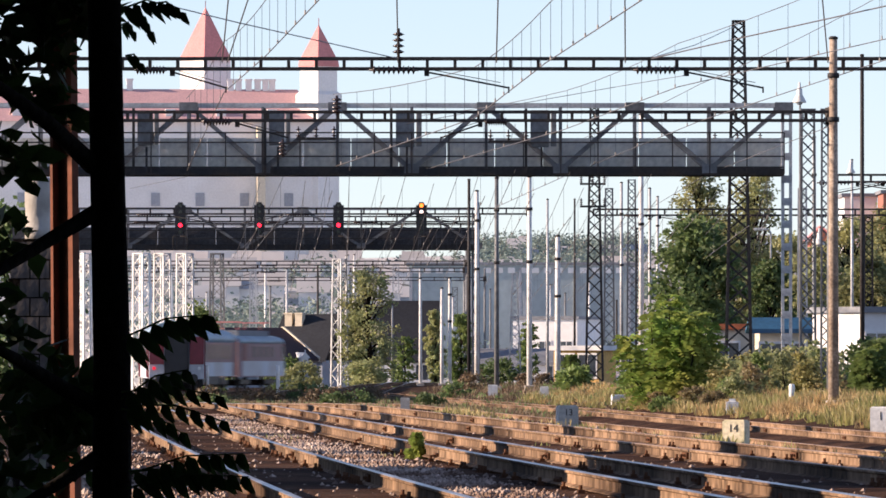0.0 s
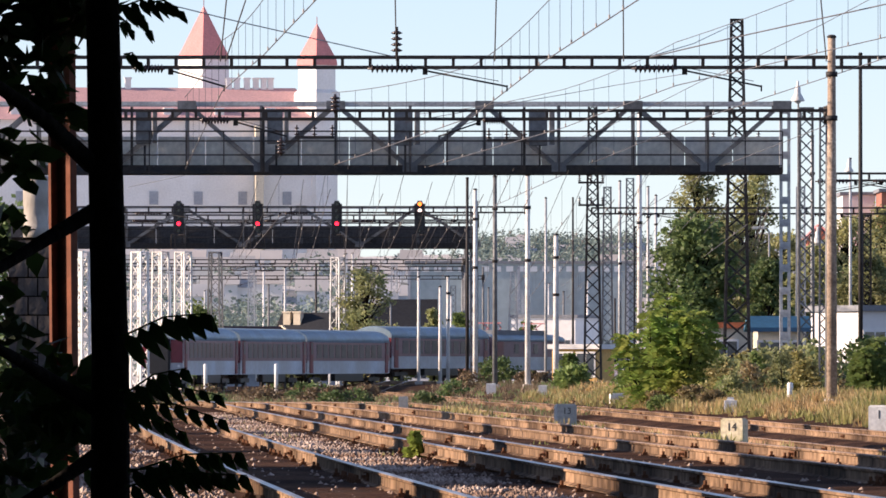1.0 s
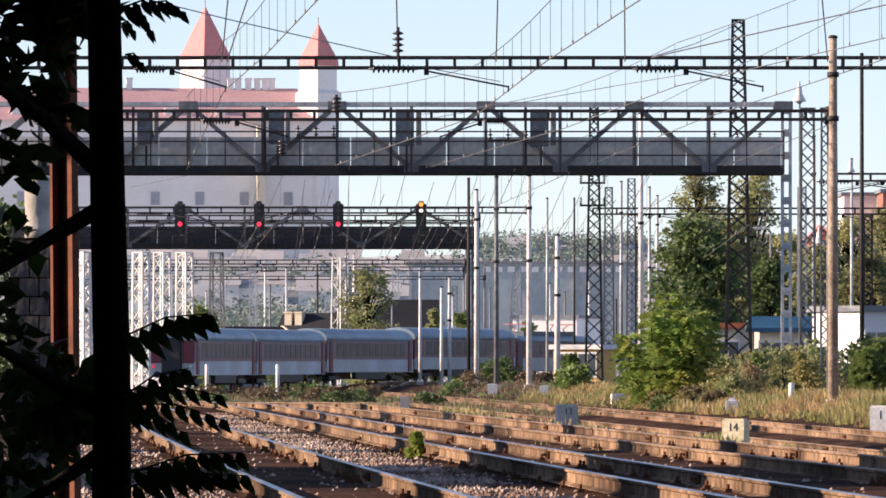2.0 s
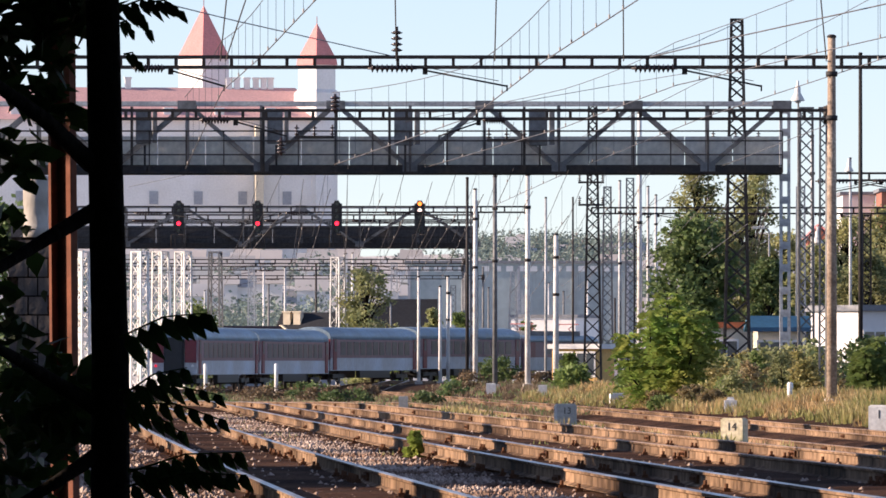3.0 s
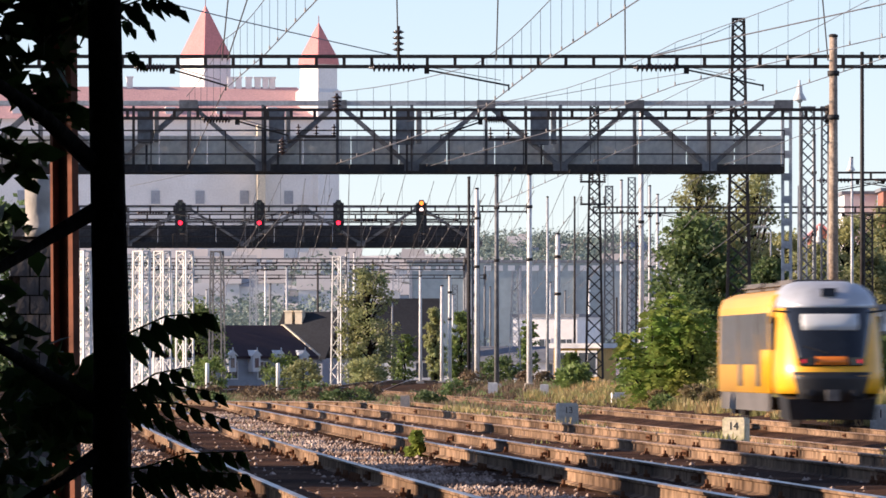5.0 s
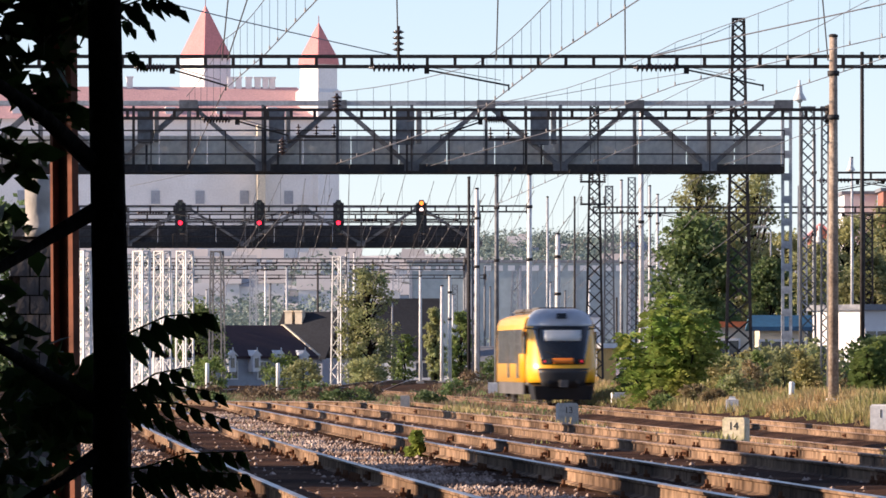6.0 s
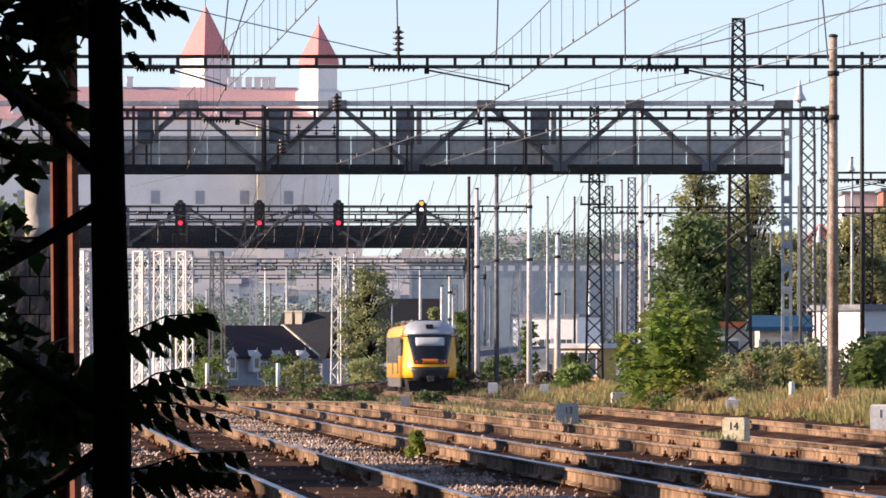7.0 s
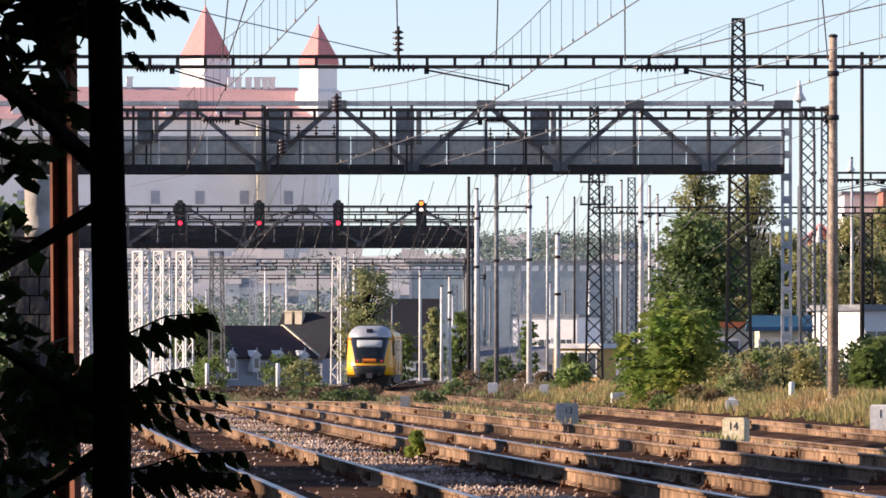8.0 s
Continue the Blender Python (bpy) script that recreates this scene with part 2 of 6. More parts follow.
def piece(name, me, parent, at, rz=0.0, scale=(1, 1, 1)):
    ob = new(name, me)
    ob.parent = parent
    ob.location, ob.rotation_euler, ob.scale = at, (0, 0, rz), scale
    return ob


def mesh_of(name, bm, mat):
    bmesh.ops.recalc_face_normals(bm, faces=bm.faces)
    me = bpy.data.meshes.new(name)
    bm.to_mesh(me)
    bm.free()
    me.materials.append(mat)
    return me


def step(x, a, b):
    x = min(1.0, max(0.0, (x - a) / (b - a)))
    return x * x * (3 - 2 * x)


def ground_z(x, y):
    """The yard's level: the far tracks lie about half a metre lower, a verge rises beside them, hills far off."""
    u = x + 0.0527 * (y - 75)
    low = -0.62 * max(step(u, 8.5, 13.5), step(y, 225, 400))
    verge = 0.75 * step(u, 19, 23.5) * step(y, 130, 255) * (1 - step(y, 500, 700))
    hill = 30 * step(y, 1030, 1900) + 9 * step(y, 1900, 2800)
    hill *= 0.82 + 0.22 * math.sin(x * 0.008 + 1.0) * math.cos(y * 0.002)
    return low + verge + hill


# ---- ground ----
def build_ground():
    bm = bmesh.new()
    ys = [-420, -250, -120, -60, -30, -10, 5, 15, 24] + [30 + 4.0 * i for i in range(165)]
    while ys[-1] < 4600:
        ys.append(ys[-1] * 1.035 + 1)
    us = [-1, -0.8, -0.62, -0.48, -0.38, -0.3] + [-0.24 + 0.008 * i for i in range(61)] + [0.3, 0.38, 0.48, 0.62, 0.8, 1]
    rows = []
    for y in ys:
        half = 100 + 0.45 * abs(y)
        row = []
        for u in us:
            x = u * half
            z = ground_z(x, y)
            if 25 < y < 700:
                z += 0.05 * noise.noise((x * 0.5, y * 0.18, 0)) - 0.02
            row.append(bm.verts.new((x, y, z)))
        rows.append(row)
    for a, b in zip(rows, rows[1:]):
        for i in range(len(us) - 1):
            f = bm.faces.new((a[i], a[i + 1], b[i + 1], b[i]))
            f.smooth = True
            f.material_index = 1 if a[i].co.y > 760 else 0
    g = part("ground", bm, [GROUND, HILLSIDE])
    tagged(g, "rust-brown gritty yard ground with sparse weeds", "ground", kind="structure")


build_ground()

RAIL_PROFILE = [(-0.075, 0.0), (0.075, 0.0), (0.075, 0.012), (0.012, 0.035), (0.010, 0.13), (0.036, 0.142), (0.036, 0.168),
                (0.028, 0.176), (-0.028, 0.176), (-0.036, 0.168), (-0.036, 0.142), (-0.010, 0.13), (-0.012, 0.035), (-0.075, 0.012)]


def sweep_rail(bm, pts):
    rings = []
    for i, p in enumerate(pts):
        d = Vector(pts[min(i + 1, len(pts) - 1)]) - Vector(pts[max(i - 1, 0)])
        side = Vector((d.y, -d.x, 0)).normalized()
        rings.append([Vector(p) + side * a + Vector((0, 0, b)) for a, b in RAIL_PROFILE])
    before = len(bm.faces)
    loft(bm, rings)
    bm.faces.ensure_lookup_table()
    n = len(RAIL_PROFILE)
    for i in range(len(pts) - 1):
        for k in (5, 6, 7, 8, 9):
            if k in (7,) or k in (6, 8):
                bm.faces[before + i * n + k].material_index = 1


def sleeper_mesh():
    bm = bmesh.new()
    loft(bm, [[(x, -0.13, -0.12), (x, 0.13, -0.12), (x, 0.12, 0.03), (x, 0.09, 0.05), (x, -0.09, 0.05), (x, -0.12, 0.03)] for x in (-1.25, 1.25)])
    return mesh_of("sleeper", bm, SLEEPER)


def chair_mesh():
    """Base plate with two clips that hold the rail."""
    bm = bmesh.new()
    box(bm, (0, 0, 0.01), (0.36, 0.16, 0.02))
    for s in (-1, 1):
        box(bm, (s * 0.115, 0, 0.035), (0.07, 0.10, 0.035))
        tube(bm, [(s * 0.12, 0, 0.03), (s * 0.12, 0, 0.10)], 0.02, 6)
    return mesh_of("rail_chair", bm, IRON)


SLEEPER_ME, CHAIR_ME = sleeper_mesh(), chair_mesh()
TRACKS = {}


def track(key, plan, first, last, label, cant=0.0, head=None):
    """plan: function from y to the x of the track's middle; cant raises the rail on the -x side."""
    t = thing("railway_track", (plan(first), first, ground_z(plan(first), first)), label, "track", "tracks of the yard")
    org = t.location
    ys = np.arange(first, last, 3.0)
    for s in (-1, 1):
        bm = bmesh.new()
        pts = [(plan(y) + s * 0.754 - org.x, y - org.y, ground_z(plan(y), y) + 0.06 + (cant if s < 0 else 0) - org.z) for y in ys]
        sweep_rail(bm, pts)
        part("rail", bm, [RAIL_SIDE, head or RAIL_HEAD], t, "shade-blotched rusty rail with a dull brown head" if head else "shade-blotched rusty rail with a worn bright head")
    bm = bmesh.new()
    rows = []
    for y in np.arange(first, min(last, 330), 1.2):
        x = plan(y)
        rows.append([bm.verts.new((x + q - org.x, y - org.y, ground_z(x + q, y) + (0.072 + 0.02 * noise.noise((x * 3 + q * 2.3, y * 0.9, key)) if abs(q) < 1.5 else -0.06) - org.z)) for q in (-2.1, -1.45, -1.0, -0.5, 0, 0.5, 1.0, 1.45, 2.1)])
    for r0, r1 in zip(rows, rows[1:]):
        for k in range(8):
            bm.faces.new((r0[k], r0[k + 1], r1[k + 1], r1[k])).smooth = True
    part("ballast_bed", bm, BED, t, "packed brown ballast between the rails")
    rnd = random.Random(key)
    y, n = max(first, 68.0), 0
    while y < min(last, 68 + 0.62 * 240):
        x = plan(y)
        a = math.atan2(plan(y + 1) - plan(y - 1), 2)
        here = (x - org.x, y - org.y, ground_z(x, y) + 0.012 + rnd.uniform(-0.012, 0.012) - org.z)
        piece("sleeper", SLEEPER_ME, t, here, -a + rnd.uniform(-0.02, 0.02))
        if y < 140 and rnd.random() < 0.2:
            for s in (-1, 1):
                piece("rail_chair", CHAIR_ME, t, (here[0] + s * 0.754, here[1], ground_z(x, y) + 0.06 - org.z), -a)
        y += 0.62
    # fishplates where two rails meet
    y = first + rnd.uniform(3, 9)
    while y < min(last, 340):
        for s in (-1, 1):
            yy = y + rnd.uniform(-0.2, 0.2)
            bm = bmesh.new()
            for k in (-1, 1):
                box(bm, (k * 0.032, 0, 0.085), (0.028, 0.75, 0.085))
                for q in (-0.25, -0.08, 0.08, 0.25):
                    box(bm, (k * 0.055, q, 0.085), (0.03, 0.035, 0.035))
            p = part("fishplate", bm, IRON, t)
            p.location = (plan(yy) + s * 0.754 - org.x, yy - org.y, ground_z(plan(yy), yy) + 0.06 - org.z)
            p.rotation_euler = (0, 0, -math.atan2(plan(yy + 1) - plan(yy - 1), 2))
        y += 24.0
    TRACKS[key] = t


def smooth_line(pts):
    """A smooth curve through plan points, as dense rows of x, y and arc length."""
    p = [Vector((*q, 0)) for q in pts]
    out = []
    for i in range(len(p) - 1):
        a, b, c, d = p[max(i - 1, 0)], p[i], p[i + 1], p[min(i + 2, len(p) - 1)]
        for k in range(20):
            t = k / 20
            out.append(0.5 * ((2 * b) + (c - a) * t + (2 * a - 5 * b + 4 * c - d) * t * t + (3 * b - a - 3 * c + d) * t ** 3))
    out.append(p[-1])
    arc = [0.0]
    for a, b in zip(out, out[1:]):
        arc.append(arc[-1] + (b - a).length)
    return np.array([v.x for v in out]), np.array([v.y for v in out]), np.array(arc)


def on_line(line, s):
    return float(np.interp(s, line[2], line[0])), float(np.interp(s, line[2], line[1]))


def line_x(line):
    return lambda y: float(np.interp(y, line[1], line[0]))


# the way of the yellow railcar, and the bend on which the coaches run
RAILCAR_LINE = smooth_line([(43, -330), (31.5, -120), (18.4, 45), (11.15, 210), (5.55, 332), (2.1, 395), (-0.65, 448), (-2.45, 485), (-4.35, 520), (-4.4, 530), (-4.0, 541), (-3.4, 552), (-2.9, 562), (-2.0, 574), (0.2, 596), (3.5, 616), (8, 637), (15.5, 668), (29, 715)])
COACH_LINE = smooth_line([(9, -100), (1.4, 0), (-5.5, 150), (-10.5, 300), (-13.6, 432), (-15.6, 478), (-16.6, 503), (-16.5, 520), (-13.3, 547), (-9.2, 573), (-3.4, 599), (4.1, 625), (12.6, 650), (24, 680), (60, 750), (140, 850), (300, 1000)])

track(1, lambda y: -0.57 - 0.0545 * (y - 75) + 2.8e-5 * (y - 75) ** 2, 40, 320, "rusty track with a bright head curving away over brown ballast")
track(2, lambda y: 2.93 - 0.0565 * (y - 75) + 2.8e-5 * (y - 75) ** 2, 40, 320, "rusty track with fishplates on stained sleepers", 0.045)
track(3, lambda y: 6.6 - 0.062 * (y - 75) + 2.6e-5 * (y - 75) ** 2, 40, 320, "rusty siding track on brown ballast", head=RAIL_DULL)
track(4, line_x(RAILCAR_LINE), 40, 555, "rusty track beside the grassy verge", head=RAIL_DULL)
track(5, lambda y: 12.2 - 0.0547 * (y - 75), 90, 390, "rusty track between weeds", head=RAIL_DULL)


def bend_track():
    t = thing("railway_track", (0, 200, -0.6), "rusty track on the bend behind the grass", "track", "tracks of the yard")
    for line, y0, y1 in ((COACH_LINE, 338, 840), (RAILCAR_LINE, 553, 730)):
        a, b = (float(np.interp(v, line[1], line[2])) for v in (y0, y1))
        for s in (-1, 1):
            bm = bmesh.new()
            pts = []
            for q in np.arange(a, b, 4.0):
                x, y = on_line(line, q)
                x2, y2 = on_line(line, q + 0.5)
                d = Vector((x2 - x, y2 - y, 0)).normalized()
                pts.append((x + s * 0.754 * d.y, y - 200 - s * 0.754 * d.x, ground_z(x, y) + 0.06 + 0.6))
            sweep_rail(bm, pts)
            part("rail", bm, [RAIL_SIDE, RAIL_HEAD], t)


bend_track()


# ---- masts, portals and signal gantries ----
def lattice(bm, base, h, w0, w1, leg, step_h, brace=0.55):
    """Four corner angles with crossed bracing, tapering from w0 to w1."""
    b = Vector(base)

    def corner(z, i):
        w = w0 + (w1 - w0) * z / h
        sx, sy = ((-1, -1), (1, -1), (1, 1), (-1, 1))[i]
        return b + Vector((sx * w / 2, sy * w / 2, z))
    for i in range(4):
        bar(bm, corner(0, i), corner(h, i), leg)
    z, odd = 0.0, False   # slender braces run in a single zigzag
    while z < h - 0.1:
        z2 = min(h, z + step_h * (w0 + (w1 - w0) * z / h))
        for i in range(4):
            j = (i + 1) % 4
            if brace > 0.45 or odd:
                bar(bm, corner(z, i), corner(z2, j), leg * brace)
            if brace > 0.45 or not odd:
                bar(bm, corner(z, j), corner(z2, i), leg * brace)
        z, odd = z2, not odd


def footing(x, y, w, parent):
    bm = bmesh.new()
    box(bm, (0, 0, -0.14), (w, w, 0.6))
    bmesh.ops.bevel(bm, geom=bm.edges[:], offset=0.03, segments=1, affect="EDGES")
    part("footing", bm, CONCRETE, parent)


def lattice_mast(x, y, top, w0, w1, mat, label, leg=0.1, step_h=1.0, turn=0.0, brace=0.55):
    z = ground_z(x, y)
    t = thing("lattice_mast", (x, y, z), label, "mast", "railway masts", turn=turn)
    bm = bmesh.new()
    lattice(bm, (0, 0, 0.2), top - z - 0.2, w0, w1, leg, step_h, brace)
    part("tower", bm, mat, t)
    bm = bmesh.new()
    box(bm, (0, 0, top - z), (w1 + 0.12, w1 + 0.12, 0.06))
    part("cap", bm, mat, t)
    footing(x, y, w0 + 0.5, t)
    return t


def pole(x, y, top, r, mat, label, bands=(), lean=0.0):
    z = ground_z(x, y)
    t = thing("catenary_pole", (x, y, z), label, "pole", "railway poles")
    bm = bmesh.new()
    h = top - z
    tube(bm, [(0, 0, 0), (lean * 0.5, 0, h * 0.5), (lean, 0, h)], [r * 1.15, r * 1.02, r * 0.85], 10)
    part("shaft", bm, mat, t)
    bm = bmesh.new()
    turned(bm, (lean, 0, h - 0.01), [(0, r), (0.06, r), (0.10, r * 0.5)], 10)
    part("cap", bm, STEEL_DARK, t)
    for b in bands:
        bm = bmesh.new()
        turned(bm, (lean * b, 0, h * b), [(-0.08, r * 1.25), (0.08, r * 1.25)], 10)
        part("clamp_band", bm, STEEL_DARK, t)
    footing(x, y, max(0.5, r * 3), t)
    return t


def string_insulator(bm, p, q, r=0.11, n=5):
    """A chain of insulator discs from p to q."""
    p, q = Vector(p), Vector(q)
    tube(bm, [p, q], r * 0.25, 6)
    for i in range(n):
        c = p.lerp(q, (i + 1) / (n + 1))
        d = (q - p).normalized() * r * 0.28
        tube(bm, [c - d, c - d * 0.2, c + d], [r * 0.5, r, r * 0.35], 8)


def ladder_beam(name, x0, x1, y, z, depth, label, hangers, pitch, posts=()):
    """A portal's cross beam: two chords tied by upright battens, seen as a ladder, with cantilevers and insulators under it."""
    mid = (x0 + x1) / 2
    t = thing(name, (mid, y, ground_z(mid, y)), label, "portal beam", "catenary portals")
    g = ground_z(mid, y)
    for face in (-0.22, 0.22):
        for e in (-depth / 2, depth / 2):
            bm = bmesh.new()
            bar(bm, (x0 - mid, face, z + e - g), (x1 - mid, face, z + e - g), 0.10, 0.09)
            part("chord", bm, STEEL_DARK, t)
    n = int((x1 - x0) / pitch)
    me = None
    for i in range(n + 1):
        if me is None:
            bm = bmesh.new()
            box(bm, (0, 0, 0), (0.10, 0.50, depth))
            me = mesh_of("batten", bm, STEEL_DARK)
        piece("batten", me, t, (x0 - mid + (x1 - x0) * i / n, 0, z - g))
    for hx, arm in hangers:
        bm = bmesh.new()
        b = Vector((hx - mid, 0, z - g - depth / 2))
        box(bm, b + Vector((0, 0, -0.12)), (0.16, 0.3, 0.22))
        tube(bm, [b + Vector((0.05, -0.2, -0.12)), b + Vector((arm, -0.35, -0.62))], 0.03, 6)
        tube(bm, [b + Vector((0.05, -0.2, -0.02)), b + Vector((arm * 0.9, -0.35, -0.45))], 0.012, 5)
        box(bm, b + Vector((arm, -0.35, -0.68)), (0.05, 0.05, 0.2))
        part("registration_arm", bm, STEEL_DARK, t)
        bm = bmesh.new()
        a = b + Vector((-arm * 0.7, -0.3, depth * 0.35))
        string_insulator(bm, a + Vector((0, 0, -depth * 0.5)), a + Vector((arm * 0.6, 0, -depth * 0.5)), 0.15, 9)
        part("insulator", bm, INSULATOR, t, "brown ribbed insulator")
    for px, top, r, m in posts:
        bm = bmesh.new()
        pz = ground_z(px, y)
        tube(bm, [(px - mid, 0.0, pz - g), (px - mid, 0.0, top - g)], [r * 1.15, r * 0.9], 10)
        part("post", bm, m, t)
        bm = bmesh.new()
        tube(bm, [(px - mid, 0.0, z - g - 0.3), (px - mid, 0.0, z - g + 0.3)], r * 1.5, 10)
        part("clamp", bm, STEEL_DARK, t)
    return t


def signal_gantry(name, x0, x1, y, z0, z1, label, bays, boxes, clad):
    """A bridge for signals: lattice truss with grey cladding, a walkway and handrail."""
    mid = (x0 + x1) / 2
    g = ground_z(x1, y)
    t = thing(name, (x1, y, g), label, "signal gantry", "signal gantries")
    L, H, D = x1 - x0, z1 - z0, 1.5
    for face in (-D / 2, D / 2):
        bm = bmesh.new()
        bar(bm, (-L, face, z1 - g), (0, face, z1 - g), 0.16, 0.14)
        part("top_chord", bm, STEEL_LIGHT, t, "pale grey upper chord")
        bm = bmesh.new()
        bar(bm, (-L, face, z0 - g + 0.1), (0, face, z0 - g + 0.1), 0.30, 0.16)
        bar(bm, (-L, face - 0.06, z0 - g + 0.3), (0, face - 0.06, z0 - g + 0.3), 0.06, 0.06)
        part("bottom_chord", bm, STEEL_DARK, t, "dark lower chord")
        up = True
        for i in range(bays):
            a, b = -L + L * i / bays, -L + L * (i + 1) / bays
            za, zb = (z0 + 0.2, z1) if up else (z1, z0 + 0.2)
            bm = bmesh.new()
            bar(bm, (a, face, za - g), (b, face, zb - g), 0.17, 0.12)
            part("diagonal", bm, STEEL_GREY, t)
            if i:
                bm = bmesh.new()
                bar(bm, (a, face, z0 - g), (a, face, z1 - g), 0.12, 0.12)
                part("upright", bm, STEEL_GREY, t)
            bm = bmesh.new()
            box(bm, (b, face - 0.1, (z1 - 0.08 if up else z0 + 0.25) - g), (0.75 if up else 0.6, 0.03, 0.38))
            part("gusset_plate", bm, STEEL_GREY, t)
            up = not up
    bm = bmesh.new()
    box(bm, (-L / 2, 0, z0 - g + 0.02), (L, D + 0.5, 0.06))
    part("walkway", bm, STEEL_DARK, t, "dark grated walkway")
    if clad:
        n = int(L / 1.9)
        for i in range(n):
            a = -L + L * (i + 0.5) / n
            bm = bmesh.new()
            box(bm, (0, 0, 0), (L / n - 0.03, 0.05, H * 0.47))
            p = part("cladding_panel", bm, clad, t)
            p.location = (a, D / 2 + 0.22, z0 - g + 0.2 + H * 0.235)
        bm = bmesh.new()
        for zz in (0.26, 0.46, 0.60):
            bar(bm, (-L, -D / 2 - 0.3, z0 - g + H * zz), (0, -D / 2 - 0.3, z0 - g + H * zz), 0.06)
        for i in range(2 * bays + 1):
            a = -L + L * i / (2 * bays)
            bar(bm, (a, -D / 2 - 0.3, z0 - g), (a, -D / 2 - 0.3, z0 - g + H * 0.6), 0.05)
        part("handrail", bm, STEEL_DARK, t, "thin dark handrail")
    for bx, w, hh in boxes:
        bm = bmesh.new()
        box(bm, (bx - x1, -D / 2 + 0.1, z0 - g + H * 0.66), (w, 0.5, hh))
        box(bm, (bx - x1 + w * 0.75, -D / 2 - 0.1, z0 - g + H * 0.66), (w * 0.3, 0.3, hh * 0.96))
        bmesh.ops.bevel(bm, geom=bm.edges[:], offset=0.02, segments=1, affect="EDGES")
        part("equipment_case", bm, STEEL_GREY, t, "blue-grey equipment case seen from behind")
        bm = bmesh.new()
        bar(bm, (bx - x1 - w * 0.75, -D / 2 - 0.2, z0 - g), (bx - x1 - w * 0.75, -D / 2 - 0.2, z0 - g + H * 0.95), 0.11)
        bar(bm, (bx - x1 + w * 0.1, -D / 2 - 0.2, z0 - g), (bx - x1 + w * 0.1, -D / 2 - 0.2, z0 - g + H * 0.4), 0.09)
        part("bracket", bm, STEEL_DARK, t)
    return t


def batten_leg(x, y, top, w, mat, label):
    """A leg of two channels tied by batten plates."""
    z = ground_z(x, y)
    t = thing("gantry_leg", (x, y, z), label, "gantry leg", "gantry legs")
    for s in (-1, 1):
        bm = bmesh.new()
        box(bm, (s * (w / 2 - 0.06), 0, (top - z) / 2), (0.12, 0.3, top - z))
        part("channel", bm, mat, t)
    bm = bmesh.new()
    box(bm, (0, 0, 0), (w - 0.01, 0.32, 0.3))
    me = mesh_of("batten_plate", bm, mat)
    zz = 0.5
    while zz < top - z:
        piece("batten_plate", me, t, (0, 0, zz))
        zz += 0.92
    footing(x, y, w + 0.5, t)
    return t


# catenary portals over the yard
pole(12.44, 270.0, 11.75, 0.15, WOOD_POLE, "sunlit brown catenary pole with pale streaks", (0.78, 0.9))
ladder_beam("catenary_portal", -13.83, 15.49, 271.5, 11.01, 0.326, "dark ladder-like portal beam across the yard",
            [(-8.67, 1.720), (-0.52, 2.624), (7.80, 2.443)], 0.887)
ladder_beam("catenary_portal", -14.48, 13.68, 300.0, 10.16, 0.300, "dark ladder-like portal beam across the yard",
            [(-7.28, 1.800), (1.32, -1.400)], 0.820, [(13.72, 10.50, 0.13, STEEL_GREY)])
for _x0, _x1, _y, _d, _px in ((140, 938, 370, 540, 936), (1050, 1640, 372, 525, 1620), (1482, 1660, 312, 435, 1650), (150, 850, 384, 600, 846), (150, 850, 396, 645, 846),
                              (150, 830, 462, 780, 826), (150, 830, 474, 840, 822), (150, 860, 490, 960, 858)):
    _a, _b, _c = (_x0 - 784) * _d / 15000, (_x1 - 784) * _d / 15000, (_px - 784) * _d / 15000
    _z = 1.4 + (640 - _y) * _d / 15000
    ladder_beam("catenary_portal", _a, _b, _d, _z, 0.36, "dark ladder-like portal beam over distant tracks",
                [(_a + (_b - _a) * q, w) for q, w in ((0.2, 3.0), (0.45, -2.6), (0.75, 2.8))], 1.45, [(_c, _z + 1.2, 0.13, STEEL_GREY)])

# signal gantries
signal_gantry("signal_gantry", -19.41, 13.85, 345.0, 9.08, 11.91, "long grey truss signal gantry with cladding panels and equipment cases", 11,
              [(-12.10, 0.62, 1.35), (-6.76, 0.62, 1.35), (-1.54, 0.75, 1.5), (3.93, 0.75, 1.5)], SHEET_GREY)
batten_leg(13.99, 345.0, 11.75, 0.44, STEEL_LIGHT, "pale grey batten-plated gantry leg")
lattice_mast(14.99, 348.0, 11.84, 0.62, 0.5, STEEL_GREY, "grey lattice leg of the signal gantry", 0.07)
signal_gantry("signal_gantry", -29.41, 2.39, 577.5, 9.18, 11.95, "distant dark truss gantry carrying four signals", 8, [], STEEL_FADED)
batten_leg(2.23, 577.5, 11.95, 0.55, STEEL_GREY, "dark batten-plated gantry leg")


